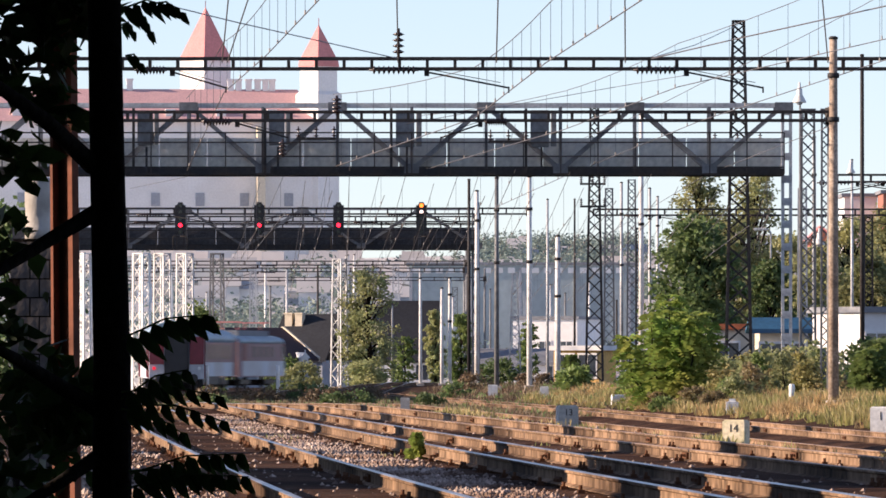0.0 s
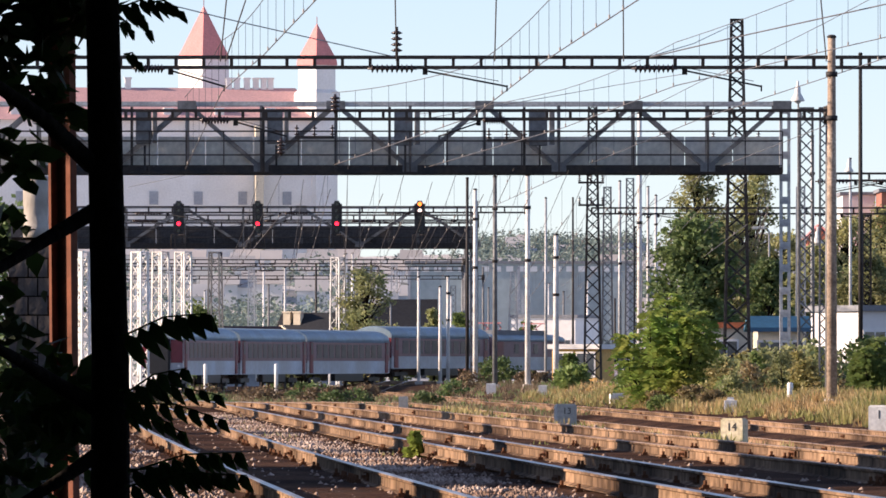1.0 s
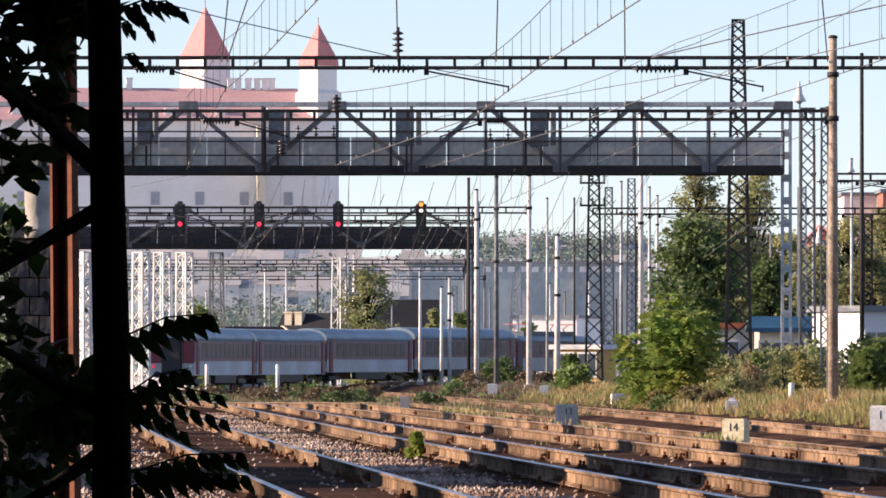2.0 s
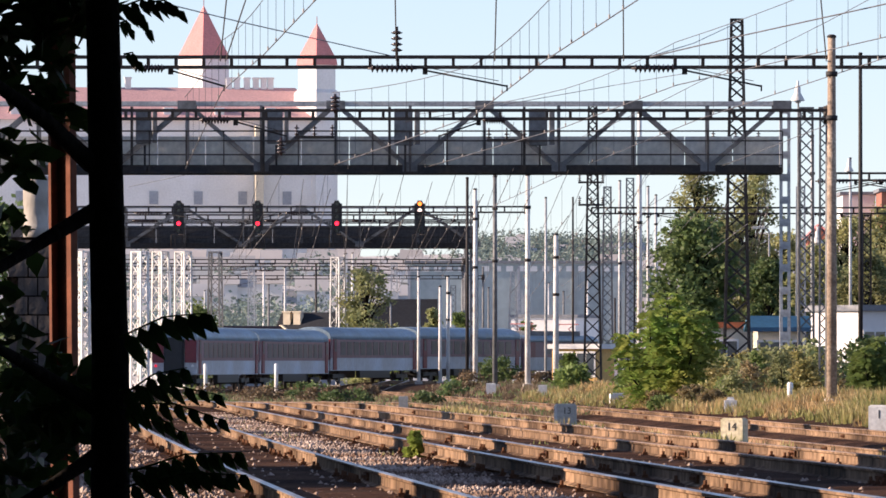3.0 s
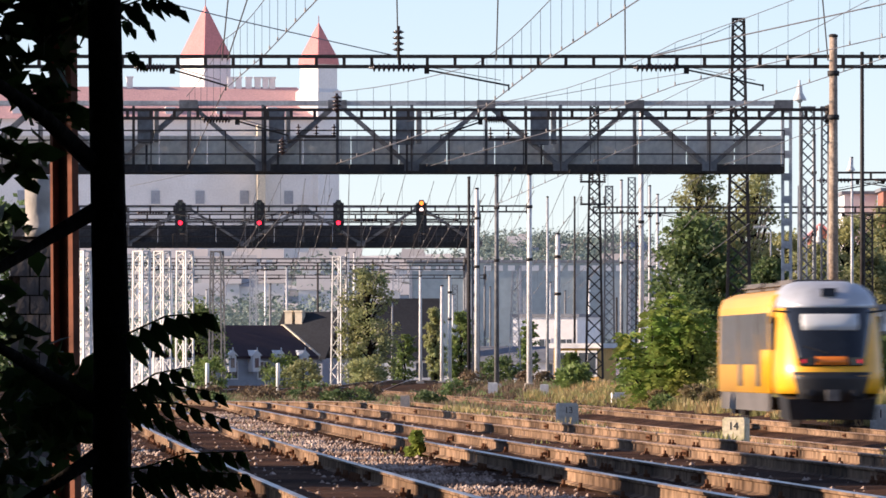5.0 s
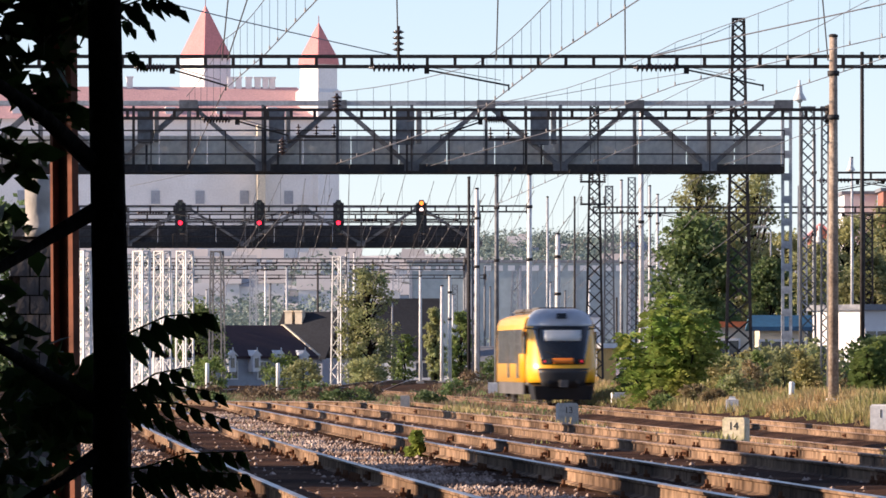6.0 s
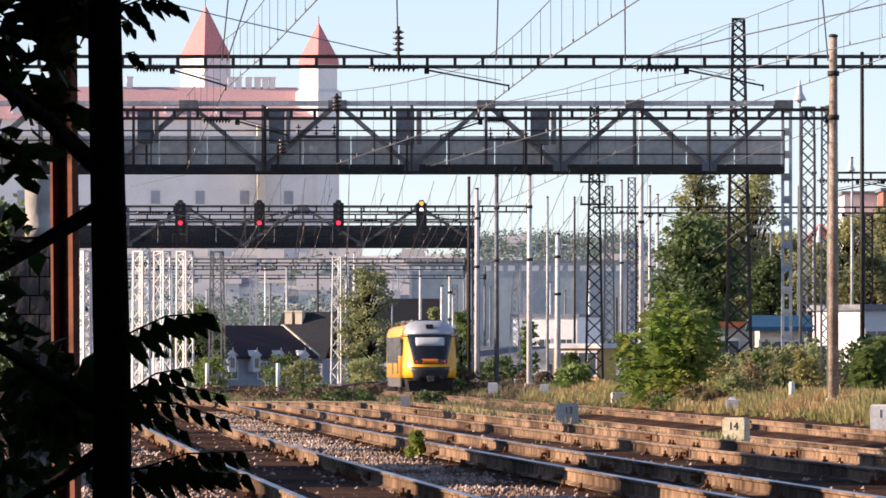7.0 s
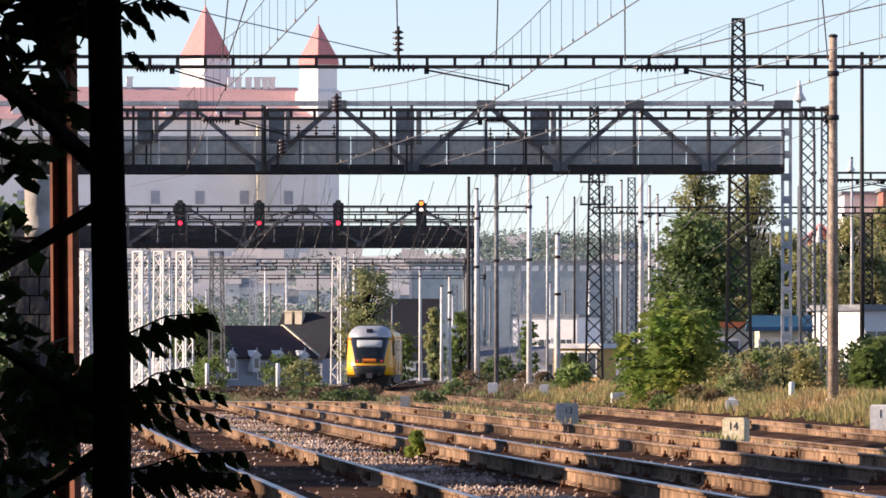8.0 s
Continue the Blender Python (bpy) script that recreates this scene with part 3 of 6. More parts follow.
def signal_head(x, y, z, h, lit, label):
    """lit: the lamps from top to bottom as materials or None."""
    t = thing("railway_signal", (x, y, z), label, "railway signal", "signals on the gantry")
    w = 0.72
    bm = bmesh.new()
    box(bm, (0, 0.1, h / 2), (w, 0.08, h))
    bmesh.ops.bevel(bm, geom=[e for e in bm.edges if abs(e.verts[0].co.x - e.verts[1].co.x) < 0.01 and abs(e.verts[0].co.z - e.verts[1].co.z) < 0.01], offset=0.2, segments=4, affect="EDGES")
    part("backboard", bm, TRAIN_BLACK, t)
    bm = bmesh.new()
    box(bm, (0, 0.35, h / 2), (w * 0.6, 0.4, h * 0.9))
    part("housing", bm, STEEL_DARK, t)
    n = len(lit)
    for i, m in enumerate(lit):
        zz = h * (1 - (i + 0.5) / n)
        bm = bmesh.new()
        for k in range(9):
            a0, a1 = math.pi * (k / 9 * 1.2 - 0.1), math.pi * ((k + 1) / 9 * 1.2 - 0.1)
            quadbox(bm, [(math.cos(a) * r, yy, zz + math.sin(a) * r) for yy in (0.06, -0.25) for a, r in ((a0, 0.15), (a1, 0.15), (a1, 0.17), (a0, 0.17))])
        part("hood", bm, TRAIN_BLACK, t)
        bm = bmesh.new()
        tube(bm, [(0, 0.06, zz), (0, 0.0, zz)], [0.14, 0.13], 12)
        part("lens", bm, m or TRAIN_GLASS, t, "" if m is None else "lit signal lamp")
    bm = bmesh.new()
    box(bm, (0, -0.1, -1.0), (1.0, 0.9, 0.06))
    part("platform", bm, STEEL_DARK, t)
    for s in (-1, 1):
        bm = bmesh.new()
        bar(bm, (s * 0.25, 0.2, -1.0), (s * 0.25, 0.2, 0.1), 0.07)
        part("bracket", bm, STEEL_DARK, t)
        bm = bmesh.new()
        tube(bm, [(s * 0.48, -0.5, -1.0), (s * 0.48, -0.5, -0.14), (s * 0.44, -0.5, -0.1), (0, -0.5, -0.1)], 0.025, 6)
        part("guard_rail", bm, STEEL_DARK, t)
    return t


for _x in (319, 459, 599):
    signal_head((_x - 784) * 0.0383, 574.5, 10.13, 2.221, (None, None, None, RED_LAMP, None), "black colour-light signal showing red on the gantry")
signal_head(-1.46, 574.5, 10.13, 2.221, (AMBER_LAMP, WHITE_LAMP, None, None, None), "black colour-light signal showing amber and white lamps")

# tall masts and poles
lattice_mast(14.23, 408.0, 17.91, 1.251, 0.517, STEEL_DARK, "tall dark lattice mast above the bushes", 0.12, 0.85)
lattice_mast(8.84, 495.0, 16.58, 0.990, 0.429, STEEL_DARK, "dark lattice mast with a cross-arm", 0.12, 0.95)
lattice_mast(11.17, 570.0, 13.18, 0.760, 0.456, STEEL_GREY, "grey lattice mast behind the poles", 0.1)
lattice_mast(13.03, 585.0, 14.08, 0.702, 0.468, STEEL_GREY, "grey lattice mast behind the poles", 0.1)
lattice_mast(5.59, 660.0, 8.44, 0.968, 0.352, STEEL_LIGHT, "pale lattice mast far off", 0.1)
lattice_mast(-8.05, 660.0, 9.54, 0.968, 0.748, STEEL_LIGHT, "pale lattice mast beside the bend", 0.11, 1.0, -35, 0.44)
lattice_mast(-17.60, 660.0, 9.98, 1.056, 0.792, STEEL_GREY, "blue-grey lattice mast in shade", 0.11, 1.0, -14, 0.44)
for _x, _d in ((146, 450), (250, 495), (287, 650), (327, 640)):
    lattice_mast((_x - 784) * _d / 15000, _d, 1.4 + 195 * _d / 15000, 22 * _d / 15000, 20 * _d / 15000, WHITE_POLE, "sunlit pale lattice mast of a portal", 0.12, 1.2, -35, 0.42)
for _x, _t, _d, _r, _m, _l in (
        (1135, 200, 450, 0.13, WHITE_POLE, "sunlit pale catenary pole with bands"), (1526, 95, 390, 0.10, STEEL_DARK, "thin dark steel pole behind the yard"),
        (937, 310, 435, 0.13, WHITE_POLE, "pale catenary pole shaded at its foot"), (879, 312, 450, 0.12, STEEL_GREY, "grey catenary pole with clamp bands"),
        (844, 335, 495, 0.13, WHITE_POLE, "sunlit white catenary pole with bands"), (830, 315, 510, 0.10, STEEL_DARK, "dark steel pole with clamp bands"),
        (987, 415, 495, 0.16, WHITE_POLE, "sunlit pale concrete pole"), (1017, 350, 540, 0.07, STEEL_DARK, "thin dark pole beside the bend"),
        (969, 350, 517.5, 0.08, STEEL_LIGHT, "thin grey lamp pole beside the bend"), (744, 490, 560, 0.10, WHITE_POLE, "white painted post beside the bend"),
        (782, 507, 570, 0.11, WHITE_POLE, "white painted post beside the bend"), (796, 489, 580, 0.12, WHITE_POLE, "white painted post beside the bend"),
        (1100, 320, 630, 0.12, STEEL_LIGHT, "pale steel pole far off"), (1150, 330, 645, 0.12, STEEL_LIGHT, "pale steel pole far off"),
        (1164, 345, 675, 0.12, STEEL_LIGHT, "pale steel pole far off"), (1441, 240, 495, 0.12, STEEL_LIGHT, "pale steel pole behind the gantry leg"),
        (1508, 280, 570, 0.10, STEEL_LIGHT, "grey steel pole with a bell lamp"), (1416, 180, 375, 0.05, STEEL_GREY, "thin grey post with a bell lamp")):
    pole((_x - 784) * _d / 15000, _d, 1.4 + (640 - _t) * _d / 15000, _r, _m, _l, (0.6, 0.85) if _r > 0.11 else ())


lattice_mast(13.99, 309.0, 10.67, 0.42, 0.34, STEEL_GREY, "slim grey lattice post behind the brown pole", 0.06)
lattice_mast(24.85, 495.0, 9.98, 0.5, 0.45, STEEL_DARK, "dark lattice mast behind the hut", 0.08)
lattice_mast(20.99, 495.0, 11.63, 0.55, 0.45, STEEL_LIGHT, "pale lattice mast behind the gantry leg", 0.08)
lattice_mast(12.01, 517.5, 9.68, 0.5, 0.4, STEEL_DARK, "dark lattice mast beside the pale pole", 0.08)


def cross_arms(x, y, zs, w):
    """Switchgear arms with insulators on a mast."""
    t = thing("mast_crossarm", (x, y, zs[0]), "dark cross-arm with insulators on a mast", "cross-arm", "mast cross-arms")
    for z in zs:
        bm = bmesh.new()
        box(bm, (0, -0.3, z - zs[0]), (w, 0.1, 0.12))
        part("arm", bm, STEEL_DARK, t)
        for s in (-0.45, 0.0, 0.45):
            bm = bmesh.new()
            string_insulator(bm, (s * w, -0.3, z - zs[0]), (s * w, -0.3, z - zs[0] + 0.5), 0.12, 3)
            part("insulator", bm, INSULATOR, t)


cross_arms(8.72, 493.5, (11.86, 10.55), 1.5)
cross_arms(14.07, 405.0, (11.93,), 2.4)
cross_arms(2.64, 342.0, (10.34,), 1.6)
cross_arms(-5.11, 342.0, (10.47,), 1.6)


def bell_lamp(x, y, z):
    t = thing("yard_lamp", (x, y, z), "white bell-shaped yard lamp on a thin post", "lamp")
    bm = bmesh.new()
    turned(bm, (0, 0, 0), [(0.0, 0.30), (0.04, 0.30), (0.12, 0.27), (0.35, 0.14), (0.42, 0.13), (0.62, 0.12), (0.7, 0.06), (0.9, 0.05)], 14)
    part("shade", bm, WHITE_POLE, t)
    bm = bmesh.new()
    turned(bm, (0, 0, -0.1), [(0, 0.05), (0.03, 0.12), (0.1, 0.14)], 10)
    part("bulb", bm, BLIND, t)


bell_lamp(15.78, 375.0, 12.95)
bell_lamp(19.98, 450.0, 7.70)
bell_lamp(27.4, 569.4, 14.2)


def street_lamp(x, y, z):
    """A flat luminaire on a bent post."""
    g = ground_z(x, y)
    t = thing("street_lamp", (x, y, g), "pale street lamp with a flat luminaire among the trees", "lamp")
    bm = bmesh.new()
    tube(bm, [(0, 0, 0), (0, 0, z - g - 0.2), (-0.15, 0, z - g), (-0.3, 0, z - g + 0.03)], [0.08, 0.06, 0.05, 0.05], 8)
    part("post", bm, STEEL_LIGHT, t)
    bm = bmesh.new()
    box(bm, (-0.75, 0, z - g + 0.05), (1.0, 0.35, 0.2))
    bmesh.ops.bevel(bm, geom=bm.edges[:], offset=0.06, segments=2, affect="EDGES")
    part("luminaire", bm, WHITE_POLE, t)


street_lamp(23.4, 605.0, 10.95)
street_lamp(-4.0, 668.0, 6.1)


# masts of the portals farther down the line
_r = random.Random(19)
for _i in range(34):
    _y = _r.uniform(770, 1050)
    _x = _r.uniform(-0.041, 0.024) * _y
    _h = _r.uniform(9.0, 12.0) * (0.85 if _x > 0 else 1)
    if _i % 3 == 0:
        lattice_mast(_x, _y, _h, 0.7, 0.55, _r.choice((STEEL_LIGHT, STEEL_GREY, STEEL_LIGHT)), "slender lattice mast of a distant portal", 0.1, 1.1)
    else:
        pole(_x, _y, _h, 0.12, _r.choice((WHITE_POLE, STEEL_LIGHT, STEEL_GREY, STEEL_DARK)), "slender catenary pole far down the line")


# ---- overhead wires ----
def wire(points, r, label="thin dark overhead wire", sag=0.0):
    """A wire through points given as x, y and z."""
    o = Vector(points[0])
    t = thing("overhead_wire", o, label, "wire", "overhead wires")
    bm = bmesh.new()
    path = []
    for p, q in zip(points, points[1:]):
        p, q = Vector(p) - o, Vector(q) - o
        for k in range(6):
            s = k / 6
            path.append(p.lerp(q, s) + Vector((0, 0, -4 * sag * s * (1 - s))))
    path.append(Vector(points[-1]) - o)
    tube(bm, path, r, 5)
    part("strand", bm, WIRE, t)
    return t, o, path


def hung_insulator(x, y, z0, z1):
    t = thing("insulator", (x, y, z0), "dark ribbed insulator hung in the overhead wires", "insulator", "hung insulators")
    bm = bmesh.new()
    string_insulator(bm, (0, 0, 0), (0, 0, z1 - z0), 0.2, 4)
    part("disc_chain", bm, INSULATOR, t)


def hung_wire(points, r, rise, n, label="contact wire hung by droppers from its carrying wire"):
    """A contact wire, its carrying wire above and the droppers between."""
    t, o, path = wire(points, r, label)
    bm = bmesh.new()
    tube(bm, [p + Vector((0, 0, rise * (0.75 + 0.6 * abs(2 * i / (len(path) - 1) - 1) ** 2))) for i, p in enumerate(path)], r * 0.8, 5)
    part("carrying_wire", bm, WIRE, t)
    for i in range(n):
        k = (i + 0.5) / n * (len(path) - 1)
        p = path[int(k)].lerp(path[min(int(k) + 1, len(path) - 1)], k - int(k))
        bm = bmesh.new()
        tube(bm, [p, p + Vector((0, 0, rise * (0.75 + 0.6 * abs(2 * k / (len(path) - 1) - 1) ** 2)))], r * 0.55, 4)
        tube(bm, [p, p + Vector((0, 0, 0.12))], r * 1.5, 5)
        part("dropper", bm, WIRE, t)


# messenger and feeder wires that climb towards the camera from the portals
wire([(-8.01, 225.0, 11.09), (-6.01, 247.5, 11.37), (-1.41, 271.5, 11.17)], 0.018)
hung_wire([(-3.24, 225.0, 11.12), (-5.68, 271.5, 11.26), (-7.76, 300.0, 11.00), (-10.44, 345.0, 9.22)], 0.018, 2.2, 18)
hung_wire([(5.42, 225.0, 11.15), (3.28, 271.5, 11.03), (1.12, 300.0, 10.10), (-4.46, 345.0, 9.40)], 0.02, 2.2, 24)
wire([(13.30, 247.5, 11.93), (9.03, 262.5, 11.45), (6.62, 271.5, 11.16)], 0.022)
hung_wire([(13.30, 247.5, 10.97), (7.53, 271.5, 10.27), (4.43, 307.5, 9.91), (-1.02, 348.0, 9.29)], 0.016, 1.7, 22)
hung_wire([(14.11, 262.5, 10.94), (9.12, 300.0, 10.00), (5.18, 360.0, 9.37), (2.88, 450.0, 9.74)], 0.016, 1.6, 18)
wire([(14.20, 408.0, 17.72), (9.81, 330.0, 13.81), (6.66, 273.0, 11.23)], 0.016)
wire([(12.60, 271.5, 9.09), (11.18, 360.0, 9.44), (9.11, 495.0, 8.66)], 0.014)
wire([(7.71, 271.5, 10.63), (6.12, 300.0, 11.20), (-1.29, 301.5, 9.94)], 0.012)
wire([(-5.17, 346.5, 9.72), (-9.10, 375.0, 10.15), (-16.62, 450.0, 10.70)], 0.014)
for _a, _b in ((406, 395), (446, 404), (702, 705), (882, 878), (1106, 1105), (1454, 1462)):
    wire([((_a - 784) * 0.0165, 247.5, 12.4), ((_b - 784) * 0.0181, 270.0, 11.0)], 0.022, "dark hanger wire above the portal")
hung_insulator(-1.42, 270.0, 11.16, 12.09)
hung_insulator(-3.74, 298.5, 10.16, 10.85)
hung_insulator(-6.41, 339.0, 9.65, 10.39)
_r = random.Random(77)
for _i in range(22):
    # catenaries of the tracks behind the gantry
    _k = -16 + 2.0 * _i
    _y0, _y1 = 345 + _r.uniform(-10, 40), 620 + _r.uniform(0, 250)
    _z = 7.6 + _r.uniform(-0.5, 1.6)
    hung_wire([(_k * 0.55 + 0.7, _y0, _z), (_k - 2, _y1, _z)], 0.016, 1.35, 9, "carrying and contact wire over distant tracks")


# ---- trains ----
def body_rings(xs, half, z0, zs, z1, inset=None):
    """Cross sections of a coach body along y: floor, waist, shoulder and round roof."""
    rings = []
    for y, k in xs:
        h = half * k
        r = [(-h, z0), (-h * 1.0, zs * 0.45 + z0 * 0.55), (-h * 0.985, zs)]
        n = 8
        for i in range(1, n):
            a = math.pi * i / n
            r.append((-h * 0.985 * math.cos(a), zs + (z1 - zs) * math.sin(a) ** 0.75))
        r += [(h * 0.985, zs), (h, zs * 0.45 + z0 * 0.55), (h, z0)]
        rings.append([(a, y, b) for a, b in r])
    return rings


def bogie(t, y, wheelbase=2.5):
    bm = bmesh.new()
    for s in (-1, 1):
        box(bm, (s * 1.0, y, 0.62), (0.16, wheelbase + 0.9, 0.28))
        box(bm, (s * 1.02, y, 0.42), (0.2, 0.7, 0.3))
    box(bm, (0, y, 0.6), (2.0, 0.4, 0.3))
    part("bogie_frame", bm, TRAIN_BLACK, t)
    for q in (-1, 1):
        bm = bmesh.new()
        for s in (-1, 1):
            tube(bm, [(s * 0.78, y + q * wheelbase / 2, 0.46), (s * 0.70, y + q * wheelbase / 2, 0.46)], [0.46, 0.48], 16)
        tube(bm, [(-0.75, y + q * wheelbase / 2, 0.46), (0.75, y + q * wheelbase / 2, 0.46)], 0.08, 8)
        part("wheelset", bm, STEEL_DARK, t)


def railcar():
    """The yellow railcar; +y is its direction of travel, the cab end at -y."""
    L, hw = 20.4, 1.47
    t = thing("railcar", (0, 0, 0), "yellow diesel railcar with silver roof and raked black windscreen", "train")
    cab = -L / 2
    bm = bmesh.new()
    loft(bm, body_rings([(cab + 2.5, 0.985), (cab + 3.2, 1.0), (L / 2, 1.0)], hw, 0.92, 3.3, 3.82), smooth=True)
    part("body", bm, YELLOW, t)
    zs = (0.92, 1.40, 1.72, 2.35, 3.22, 3.45, 3.68, 3.85, 3.95)
    nose_y = (0.10, 0.0, 0.12, 0.42, 0.84, 1.0, 1.25, 1.65, 2.3)
    nose_w = (0.93, 0.96, 0.955, 0.94, 0.905, 0.88, 0.80, 0.66, 0.45)

    def nose(x, z):
        """The place of the rounded nose at x across and z up."""
        k = min(1.0, abs(x) / (hw * float(np.interp(z, zs, nose_w))))
        return cab + float(np.interp(z, zs, nose_y)) + 0.8 * k ** 3.4

    def shell(rows, deep, proud):
        """A curved panel on the nose: rows of height and half width."""
        bm2 = bmesh.new()
        loft(bm2, [[(w * q / 7, nose(w * q / 7, z) - proud, z) for q in range(-7, 8)] for z, w in rows], closed=False, caps=False, smooth=True)
        sol2 = bmesh.ops.extrude_face_region(bm2, geom=bm2.faces[:], use_keep_orig=True)
        bmesh.ops.translate(bm2, verts=[v for v in sol2["geom"] if isinstance(v, bmesh.types.BMVert)], vec=(0, deep, 0))
        return bm2
    part("nose", shell([(z, hw * float(np.interp(z, zs, nose_w))) for z in (0.92, 1.1, 1.4, 1.72, 2.1, 2.5, 2.9, 3.22)], 1.9, 0.0), YELLOW, t, "rounded yellow nose")
    part("roof_fairing", shell([(z, hw * float(np.interp(z, zs, nose_w))) for z in (3.22, 3.34, 3.45, 3.68, 3.85, 3.95)], 1.6, 0.0), SILVER, t, "silver roof fairing over the cab")
    part("windscreen", shell([(1.66, 0.86), (1.9, 0.92), (2.3, 1.01), (2.8, 1.12), (3.1, 1.18), (3.23, 1.15)], 0.05, 0.03), TRAIN_GLASS, t, "large black raked windscreen")
    part("destination_blind", shell([(2.62, 0.74), (2.82, 0.77), (3.06, 0.77)], 0.02, 0.045), BLIND, t, "pale sunlit blind in the windscreen")
    part("number_panel", shell([(1.69, 0.42), (1.92, 0.42)], 0.05, 0.05), ORANGE_PANEL, t, "orange panel below the windscreen")
    part("coupler_recess", shell([(0.70, 0.86), (1.0, 0.92), (1.30, 1.0), (1.50, 1.05)], 0.2, 0.03), TRAIN_BLACK, t, "black coupler recess")
    for s in (-1, 1):
        bm = bmesh.new()
        box(bm, (s * 0.68, nose(0.68, 1.78) - 0.02, 1.79), (0.42, 0.10, 0.2), Matrix.Rotation(radians(s * 14), 3, "Z"))
        part("lamp_unit", bm, TRAIN_GLASS, t, "dark lamp cluster")
        bm = bmesh.new()
        tube(bm, [(s * 0.74, nose(0.74, 1.79) + 0.02, 1.79), (s * 0.74, nose(0.74, 1.79) - 0.09, 1.79)], 0.06, 10)
        part("tail_light", bm, TAIL_LAMP, t, "red tail light")
    bm = bmesh.new()
    box(bm, (0, cab + 0.0, 0.88), (0.34, 0.6, 0.30))
    part("coupler", bm, TRAIN_GREY, t)
    for s in (-1, 1):
        bm = bmesh.new()
        tube(bm, [(s * 0.6, cab + 0.25, 0.95), (s * 0.6, cab - 0.1, 0.95)], 0.1, 8)
        part("bumper", bm, TRAIN_BLACK, t)
        bm = bmesh.new()
        tube(bm, [(s * 1.05, nose(1.05, 3.1) + 0.05, 3.1), (s * 1.52, cab + 1.2, 3.15), (s * 1.56, cab + 1.2, 2.8)], 0.03, 6)
        part("mirror_arm", bm, TRAIN_BLACK, t)
    bm = bmesh.new()
    tube(bm, [(-0.1, nose(0.1, 2.0) - 0.06, 2.0), (-0.75, nose(0.75, 2.2) - 0.07, 2.2)], 0.02, 5)
    part("wiper", bm, TRAIN_BLACK, t)
    bm = bmesh.new()
    loft(bm, [[(-1.1, cab + 0.25, 0.22), (1.1, cab + 0.25, 0.22), (1.25, cab + 1.2, 0.22), (-1.25, cab + 1.2, 0.22)],
              [(-1.2, cab + 0.1, 0.78), (1.2, cab + 0.1, 0.78), (1.36, cab + 1.2, 0.92), (-1.36, cab + 1.2, 0.92)]])
    part("snow_plough", bm, TRAIN_BLACK, t, "dark curved plough")
    bm = bmesh.new()
    box(bm, (0, cab + 1.12, 3.63), (0.40, 0.12, 0.22), Matrix.Rotation(radians(-24), 3, "X"))
    part("roof_light", bm, TRAIN_GLASS, t)
    for y0, y1, h in ((cab + 4, cab + 8.5, 0.42), (cab + 9.2, cab + 13, 0.35), (cab + 13.8, L / 2 - 1, 0.4)):
        bm = bmesh.new()
        box(bm, (0, (y0 + y1) / 2, 3.76 + h * 0.3), (1.7, y1 - y0, h * 0.6))
        bmesh.ops.bevel(bm, geom=bm.edges[:], offset=0.1, segments=2, affect="EDGES")
        part("roof_unit", bm, TRAIN_GREY, t)
    for s in (-1, 1):
        for y0, y1, z0, z1, nm in ((cab + 1.7, cab + 2.7, 2.1, 3.0, "cab_window"), (cab + 3.3, cab + 5.2, 2.1, 3.1, "side_window"), (cab + 5.6, cab + 6.9, 1.1, 3.1, "door"),
                                   (cab + 7.3, cab + 9.2, 1.7, 3.1, "side_window"), (cab + 9.5, cab + 11.4, 1.7, 3.1, "side_window"), (cab + 11.7, cab + 13.0, 1.1, 3.1, "door"),
                                   (cab + 13.4, cab + 15.3, 1.7, 3.1, "side_window"), (cab + 15.6, cab + 17.5, 1.7, 3.1, "side_window"), (cab + 17.8, cab + 19.6, 1.7, 3.1, "side_window")):
            bm = bmesh.new()
            box(bm, (s * (hw - 0.01), (y0 + y1) / 2, (z0 + z1) / 2), (0.06, y1 - y0, z1 - z0))
            part(nm, bm, TRAIN_GLASS, t)
        bm = bmesh.new()
        box(bm, (s * (hw - 0.06), 1.0, 0.68), (0.08, L - 3.5, 0.5))
        part("skirt", bm, TRAIN_GREY, t, "dusty grey skirt")
    bogie(t, cab + 3.2, 1.9)
    bogie(t, L / 2 - 0.8, 1.9)
    return t


